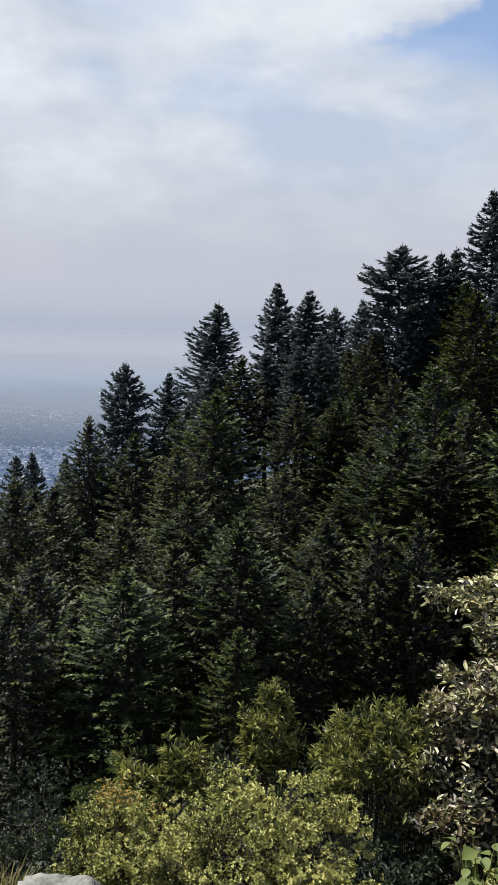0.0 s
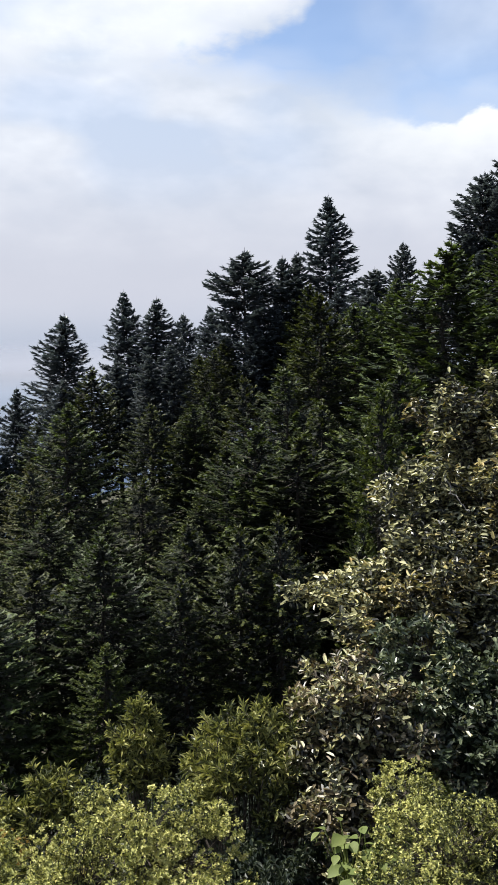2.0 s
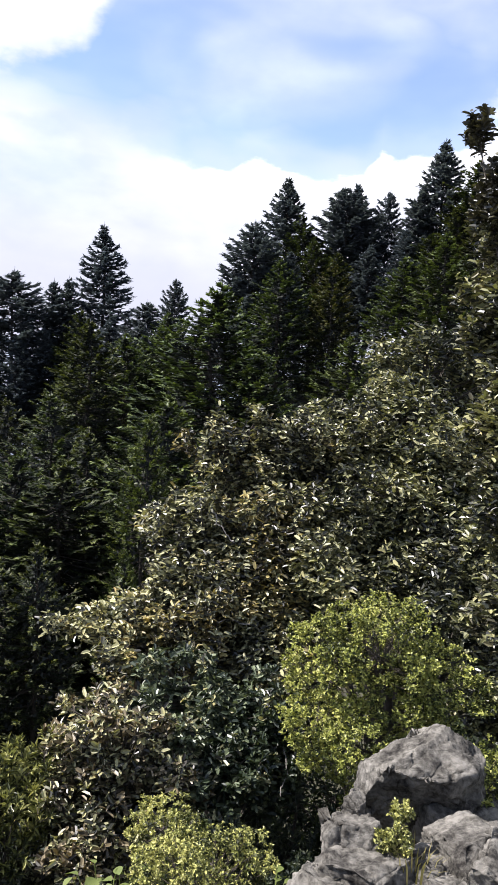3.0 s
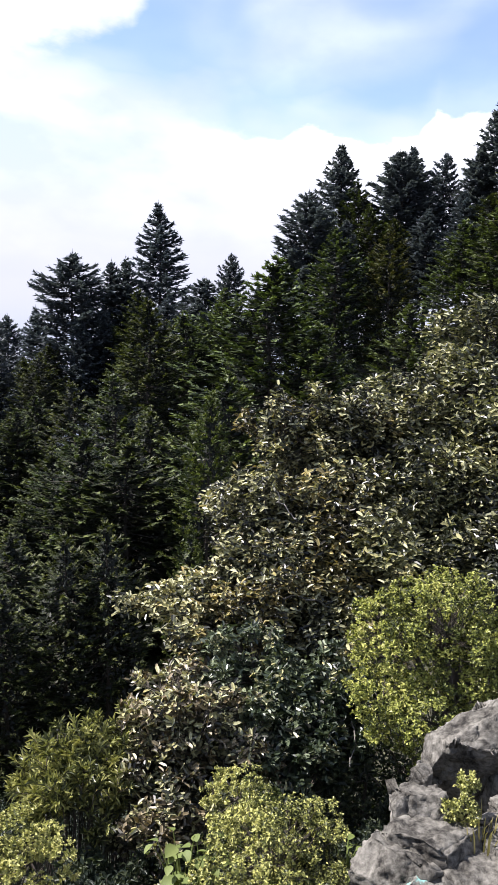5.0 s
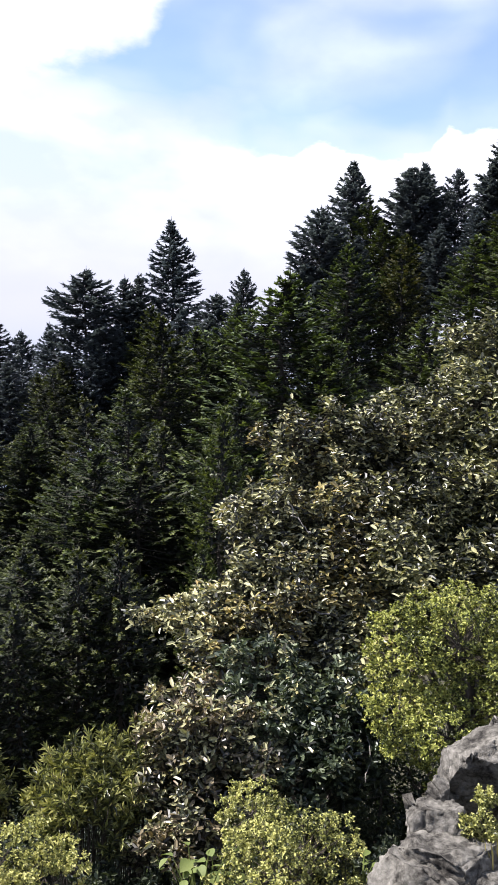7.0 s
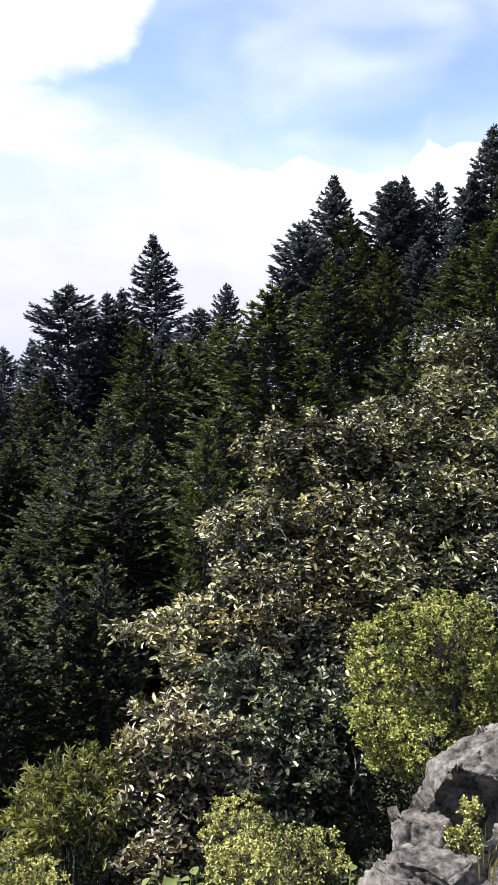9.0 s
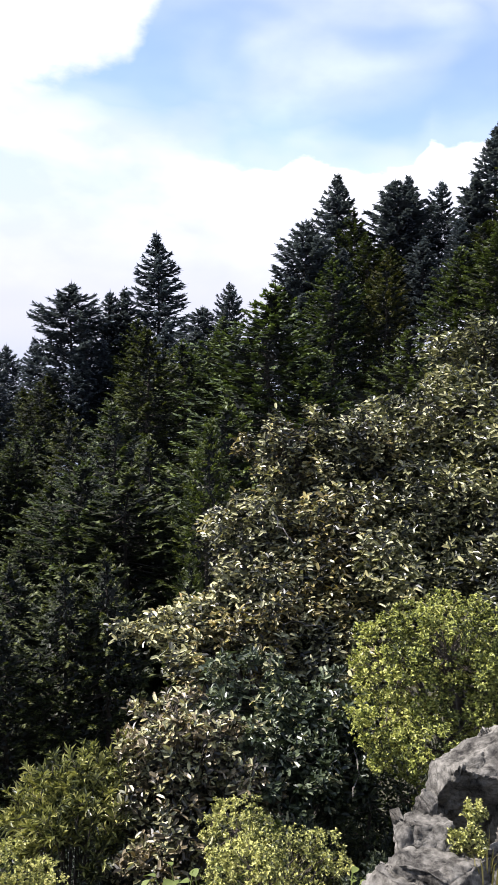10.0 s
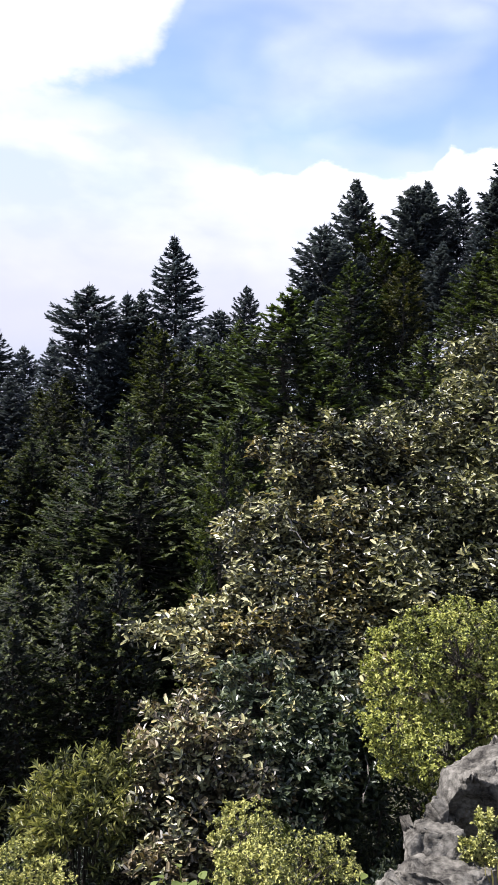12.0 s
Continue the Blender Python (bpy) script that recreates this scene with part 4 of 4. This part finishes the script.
PAINTED, PAINTED_ROCK = painted(PALE_STONE, 0.53), painted(ROCK, 0.55)
rock("boulder", "grey weathered boulder with a flat lit top and dark undercut", [(at(39.6, 5.25, -25.7), (0.47, 0.38, 0.40)), (at(42.4, 5.4, -27.6), (0.34, 0.34, 0.30))], 3, 6,
     cuts=[((toward(219.5, 0) * 0.8 + Vector((0, 0, -0.6))).normalized(), 0.26), ((toward(-51, 0) * 0.62 + Vector((0, 0, 0.78))).normalized(), 0.46), ((toward(219.5, 0) * 0.55 + Vector((0, 0, 0.83))).normalized(), 0.60)])
rock("rock_outcrop", "rugged grey limestone outcrop with pits and ledges",
     [(at(36.6, 4.6, -31.2), (0.30, 0.26, 0.16)), (at(35.2, 4.75, -29.2), (0.17, 0.2, 0.14)), (at(35.5, 4.85, -27.6), (0.05, 0.07, 0.12)), (at(34.5, 4.5, -33.2), (0.20, 0.25, 0.20)),
      (at(39.2, 4.55, -33.0), (0.34, 0.26, 0.16)), (at(41.2, 4.75, -30.6), (0.24, 0.24, 0.12)), (at(43.8, 4.85, -28.6), (0.30, 0.3, 0.14)), (at(46.8, 4.75, -29.5), (0.34, 0.3, 0.17)),
      (at(43.8, 4.6, -31.8), (0.25, 0.25, 0.14)), (at(46.8, 4.5, -33.0), (0.28, 0.28, 0.17)), (at(36.6, 4.3, -35.4), (0.27, 0.24, 0.17)), (at(41.4, 4.35, -35.2), (0.30, 0.26, 0.17)), (at(44.8, 4.3, -36.4), (0.3, 0.26, 0.18)),
      (at(39.0, 4.2, -38.8), (0.32, 0.28, 0.2)), (at(36.0, 4.2, -38.6), (0.3, 0.28, 0.22)), (at(42.4, 4.2, -40.5), (0.45, 0.36, 0.26)), (at(41.0, 5.0, -35.5), (0.8, 0.45, 0.36))], 8, 5, paint=(10,))
rock("stone", "pale grey stone with a smear of turquoise paint", [(at(18.3, 4.0, -37.4), (0.30, 0.2, 0.13))], 5, 4, (0,))
rock("stone", "pale flat stone under the bush", [(at(-12.9, 4.2, -36.8), (0.24, 0.2, 0.12))], 6, 4)


# ---- undergrowth that hides the slope ----
def undergrowth():
    """Dark shrubs down the bank, three forms repeated."""
    forms = []
    for k, (mat, size) in enumerate(((SHADE_LEAF, 0.09), (FIR_LIGHT, 0.10), (SHADE_LEAF, 0.08))):
        ob = leafy("bank_shrub", ("dark leathery-leaved shrub on the bank", "dull green feathery shrub on the bank", "dark small-leaved shrub on the bank")[k], "shrub", (0, 0, 0),
                   [((0, 0, 1.3), (0.9, 0.9, 0.8)), ((0.7, 0.3, 0.8), (0.7, 0.7, 0.6)), ((-0.7, -0.2, 0.7), (0.7, 0.8, 0.6)), ((0.1, -0.7, 0.6), (0.8, 0.6, 0.6))],
                   mat, 560, (size * 0.85, size * 0.85 * (0.46, 0.36, 0.4)[k]), 5, 0.4, 0.15, 0.05, 60 + k, twigs=0.05, group="shrubs of the bank", simple=True)
        forms.append(ob)
    rng = random.Random(17)
    spots = [(-14, 8.5), (-9, 10), (-3, 8.5), (3, 9), (8, 8.4), (13, 9.5), (19, 8.6)]
    for k in range(26):
        spots.append((rng.uniform(-26, 32), 9.5 + 24 * rng.random() ** 1.3))
    spots += [(43, 11.5), (46, 12.0), (49, 11.0), (44, 9.6), (44, 6.6), (46.5, 6.5), (48, 7.5), (29.5, 6.4), (31.5, 6.7), (34, 6.9), (29, 7.0), (33, 7.2), (38, 7.4), (43, 7.2), (47, 7.0), (21, 7.2), (25, 7.0)]
    for i, (az, r) in enumerate(spots):
        p = on_ground(az, r, 0.15)
        s = rng.uniform(0.75, 1.2) * (0.62 if r < 8 else 0.8 if r < 10 else 1.15)
        m = Matrix.Translation(p) @ pose(0, 0, 0, 0, 0, rng.uniform(0, 360))
        if i < 3:
            forms[i].matrix_basis = m @ Matrix.Diagonal((s, s, s, 1))
        else:
            src = forms[rng.randrange(3)]
            copy_thing(src, m @ Matrix.Diagonal((s / src.scale[0],) * 3 + (1,)))


undergrowth()


def soft_plant(base, height, leaves, seed, length=0.09):
    """A herb with large pale leaves on thin stalks."""
    rng = random.Random(seed)
    root = empty("soft_leaved_herb", Matrix.Translation(base), "pale green herb with large soft leaves", "plant", "soft-leaved herbs")
    stalk = Soup()
    for k in range(leaves):
        a, q = rng.uniform(0, 6.28), rng.uniform(0.2, 1.0)
        head = Vector((math.cos(a) * height * 0.42 * q, math.sin(a) * height * 0.42 * q, height * rng.uniform(0.45, 1.0)))
        stalk.tube([(0, 0, -0.1), head * 0.55 + Vector((0, 0, 0.1 * height)), head], [0.007, 0.005, 0.003], 4)
        one, up = Soup(), Vector((rng.uniform(-.4, .4), rng.uniform(-.4, .4), 1)).normalized()
        way = (Vector((math.cos(a), math.sin(a), rng.uniform(-0.3, 0.3)))).normalized()
        side = way.cross(up).normalized()
        up = side.cross(way)
        g = length * rng.uniform(0.6, 1.2)
        rows = [(0.0, 0.06), (0.2, 0.36), (0.45, 0.5), (0.7, 0.38), (0.9, 0.16), (1.0, 0.01)]
        for u, w in rows:
            mid = way * (g * u) - up * (g * 0.28 * u * u)
            one.v += [mid - side * (g * w * 0.8) + up * (g * w * 0.22), mid, mid + side * (g * w * 0.8) + up * (g * w * 0.22)]
        for i in range(len(rows) - 1):
            one.f += [(3 * i, 3 * i + 1, 3 * i + 4, 3 * i + 3), (3 * i + 1, 3 * i + 2, 3 * i + 5, 3 * i + 4)]
        part("leaf", one.mesh("leaf", BROADWEED, True), root).location = head
    tagged(part("stalk_work", stalk.mesh("stalk_work", BROADWEED), root), kind="stuff")


for n_, (az, r, h, c) in enumerate(((18.1, 4.5, 0.62, 24), (19.5, 4.4, 0.5, 18), (30.2, 5.0, 0.34, 9), (19.4, 4.0, 0.45, 10))):
    soft_plant(on_ground(az, r), h, c, 80 + n_)


def grass(base, height, blades, seed, label):
    rng = random.Random(seed)
    s = Soup()
    for k in range(blades):
        a, q = rng.uniform(0, 6.28), rng.random()
        foot = Vector((math.cos(a), math.sin(a), 0)) * (0.12 * q)
        lean = Vector((math.cos(a), math.sin(a), 0)) * rng.uniform(0.1, 0.6) * height
        h = height * rng.uniform(0.5, 1.0)
        i = len(s.v)
        w = Vector((-math.sin(a), math.cos(a), 0)) * 0.004
        mid, top = foot + lean * 0.35 + Vector((0, 0, h * 0.7)), foot + lean + Vector((0, 0, h))
        s.v += [foot - w, foot + w, mid + w * 0.8, mid - w * 0.8, top]
        s.f += [(i, i + 1, i + 2, i + 3), (i + 3, i + 2, i + 4)]
    ob = new("grass_tuft", s.mesh("grass_tuft", STRAW))
    ob.matrix_basis = Matrix.Translation(base)
    tagged(ob, label, "grass", "grass tufts", "stuff")


for n_, (az, r, h) in enumerate(((-17, 4.5, 0.32), (-18.5, 4.6, 0.36), (-15, 4.3, 0.24), (-6, 4.4, 0.3))):
    grass(on_ground(az, r), h, 120, 120 + n_, "tuft of dry yellowing grass")
grass(at(39.8, 4.62, -30.6), 0.17, 40, 140, "dry grass in a cleft of the rock")


def low_fill():
    """Small dull shrubs that close the ground between the bushes."""
    first, rng = None, random.Random(31)
    for az, r in ((11, 5.1), (14, 5.0), (16.5, 5.2), (19.5, 5.0), (-13, 5.4), (-16, 5.6), (-10, 5.7), (-18, 5.0), (30, 5.4), (32, 5.6), (21, 5.8), (5, 5.9), (-2, 5.9), (12, 4.6), (9, 5.0), (28, 5.9), (46, 6.0)):
        m = Matrix.Translation(on_ground(az, r, 0.1)) @ pose(0, 0, 0, 0, 0, rng.uniform(0, 360))
        k = rng.uniform(0.6, 0.95)
        if first is None:
            first = leafy("low_shrub", "low dull green shrub between the bushes", "shrub", (0, 0, 0), [((0, 0, 0.3), (0.32, 0.32, 0.26)), ((0.2, 0.1, 0.2), (0.28, 0.28, 0.22))],
                          SHADE_LEAF, 340, (0.06, 0.026), 5, 0.4, 0.1, 0.02, 33, group="low shrubs", simple=True, twigs=0.1)
            first.matrix_basis = m
        else:
            copy_thing(first, m @ Matrix.Diagonal((k, k, k, 1)))


low_fill()


# ---- the valley: town, woods and haze ----
TOWN = leaf_material("pale_town_walls", [(0.25, (0.03, 0.04, 0.055)), (0.42, (0.08, 0.09, 0.11)), (0.50, (0.40, 0.41, 0.42)), (0.62, (0.90, 0.90, 0.89))], 0.8, 0.0, 0.2, 0.004)
WOODS = leaf_material("distant_woods", [(0.15, (0.010, 0.020, 0.022)), (0.6, (0.018, 0.030, 0.026)), (0.9, (0.035, 0.045, 0.035))], 0.8, 0.0, 0.2, 0.01)


def valley():
    rng = random.Random(23)
    town, woods = Soup(), Soup()
    for k in range(19000):
        az = rng.uniform(-24, 12)
        r = 1250 + 3650 * rng.random() ** 0.9
        x, y = r * math.sin(radians(az)), r * math.cos(radians(az))
        dense = noise.noise((x * 0.0022, y * 0.0022, 2.0))
        wood_belt = 1720 + 60 * math.sin(az) < r < 2250 + 160 * math.sin(az * 0.6)
        if wood_belt and rng.random() > 0.03:
            continue
        if dense < -0.2 and rng.random() < 0.8:
            continue
        z = ground_z(x, y)
        w, d, h = rng.uniform(2.2, 5.0) * (0.35 + r / 1700), rng.uniform(2.2, 5.0) * (0.35 + r / 1700), rng.choice((2, 2, 3, 3, 4, 6)) * rng.uniform(0.8, 1.2)
        turn = Matrix.Rotation(0.4 + 0.25 * rng.choice((0, 0, 1)), 2)
        i = len(town.v)
        for zz in (z - 3, z + h):
            for sx, sy in ((-1, -1), (1, -1), (1, 1), (-1, 1)):
                q = turn @ Vector((sx * w / 2, sy * d / 2))
                town.v.append((x + q.x, y + q.y, zz))
        town.f += [(i + 4, i + 5, i + 6, i + 7)] + [(i + a, i + (a + 1) % 4, i + 4 + (a + 1) % 4, i + 4 + a) for a in range(4)]
    tagged(new("town", town.mesh("town", TOWN)), "pale dense town of low blocks in the valley", "town", kind="stuff")
    for k in range(6500):
        az = rng.uniform(-25, 12)
        belt = rng.random() < 0.85
        r = rng.uniform(1690, 2300) if belt else 1250 * (4900 / 1250) ** rng.random()
        x, y = r * math.sin(radians(az)), r * math.cos(radians(az))
        z, g = ground_z(x, y) - 1, rng.uniform(4, 8)
        i = len(woods.v)
        h = g * rng.uniform(0.8, 1.4)
        woods.v += [(x, y, z + h)] + [(x + g * q * math.cos(t), y + g * q * math.sin(t), z + h * u) for q, u, o in ((0.62, 0.7, 0), (0.8, 0.0, 0.5)) for t in (o, o + 1.57, o + 3.14, o + 4.71)]
        woods.f += [(i, i + 1 + a, i + 1 + (a + 1) % 4) for a in range(4)] + [(i + 1 + a, i + 5 + a, i + 5 + (a + 1) % 4, i + 1 + (a + 1) % 4) for a in range(4)]
    tagged(new("far_woods", woods.mesh("far_woods", WOODS)), "dark belt of woods between parts of the town", "woods", kind="stuff")


valley()


def haze():
    """A see-through sheet rising from the valley floor into the distance; haze is painted on it by height and thins out
    above the horizon.
    """
    m, n = material("valley_haze")
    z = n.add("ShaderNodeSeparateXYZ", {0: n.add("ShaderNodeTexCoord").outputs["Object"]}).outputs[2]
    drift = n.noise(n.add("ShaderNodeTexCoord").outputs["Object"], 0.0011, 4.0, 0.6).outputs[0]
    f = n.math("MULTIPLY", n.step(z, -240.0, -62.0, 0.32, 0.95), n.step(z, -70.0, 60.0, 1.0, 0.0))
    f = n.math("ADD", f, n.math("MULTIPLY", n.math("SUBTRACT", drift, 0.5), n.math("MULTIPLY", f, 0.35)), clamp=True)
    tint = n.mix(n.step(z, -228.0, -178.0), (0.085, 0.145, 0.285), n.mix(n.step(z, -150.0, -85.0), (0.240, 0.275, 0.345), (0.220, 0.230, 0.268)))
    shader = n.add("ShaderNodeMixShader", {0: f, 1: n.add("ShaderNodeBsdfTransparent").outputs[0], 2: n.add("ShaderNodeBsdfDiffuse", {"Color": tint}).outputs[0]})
    finish(n, shader.outputs[0])
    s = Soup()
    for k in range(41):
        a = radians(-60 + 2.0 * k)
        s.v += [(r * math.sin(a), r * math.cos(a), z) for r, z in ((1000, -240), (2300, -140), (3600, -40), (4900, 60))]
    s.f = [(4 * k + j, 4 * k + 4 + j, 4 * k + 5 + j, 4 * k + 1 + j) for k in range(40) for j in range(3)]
    tagged(new("backdrop_haze", s.mesh("backdrop_haze", m)), "sloping sheet painted as thin bluish haze over the valley", "haze", kind="structure")


haze()
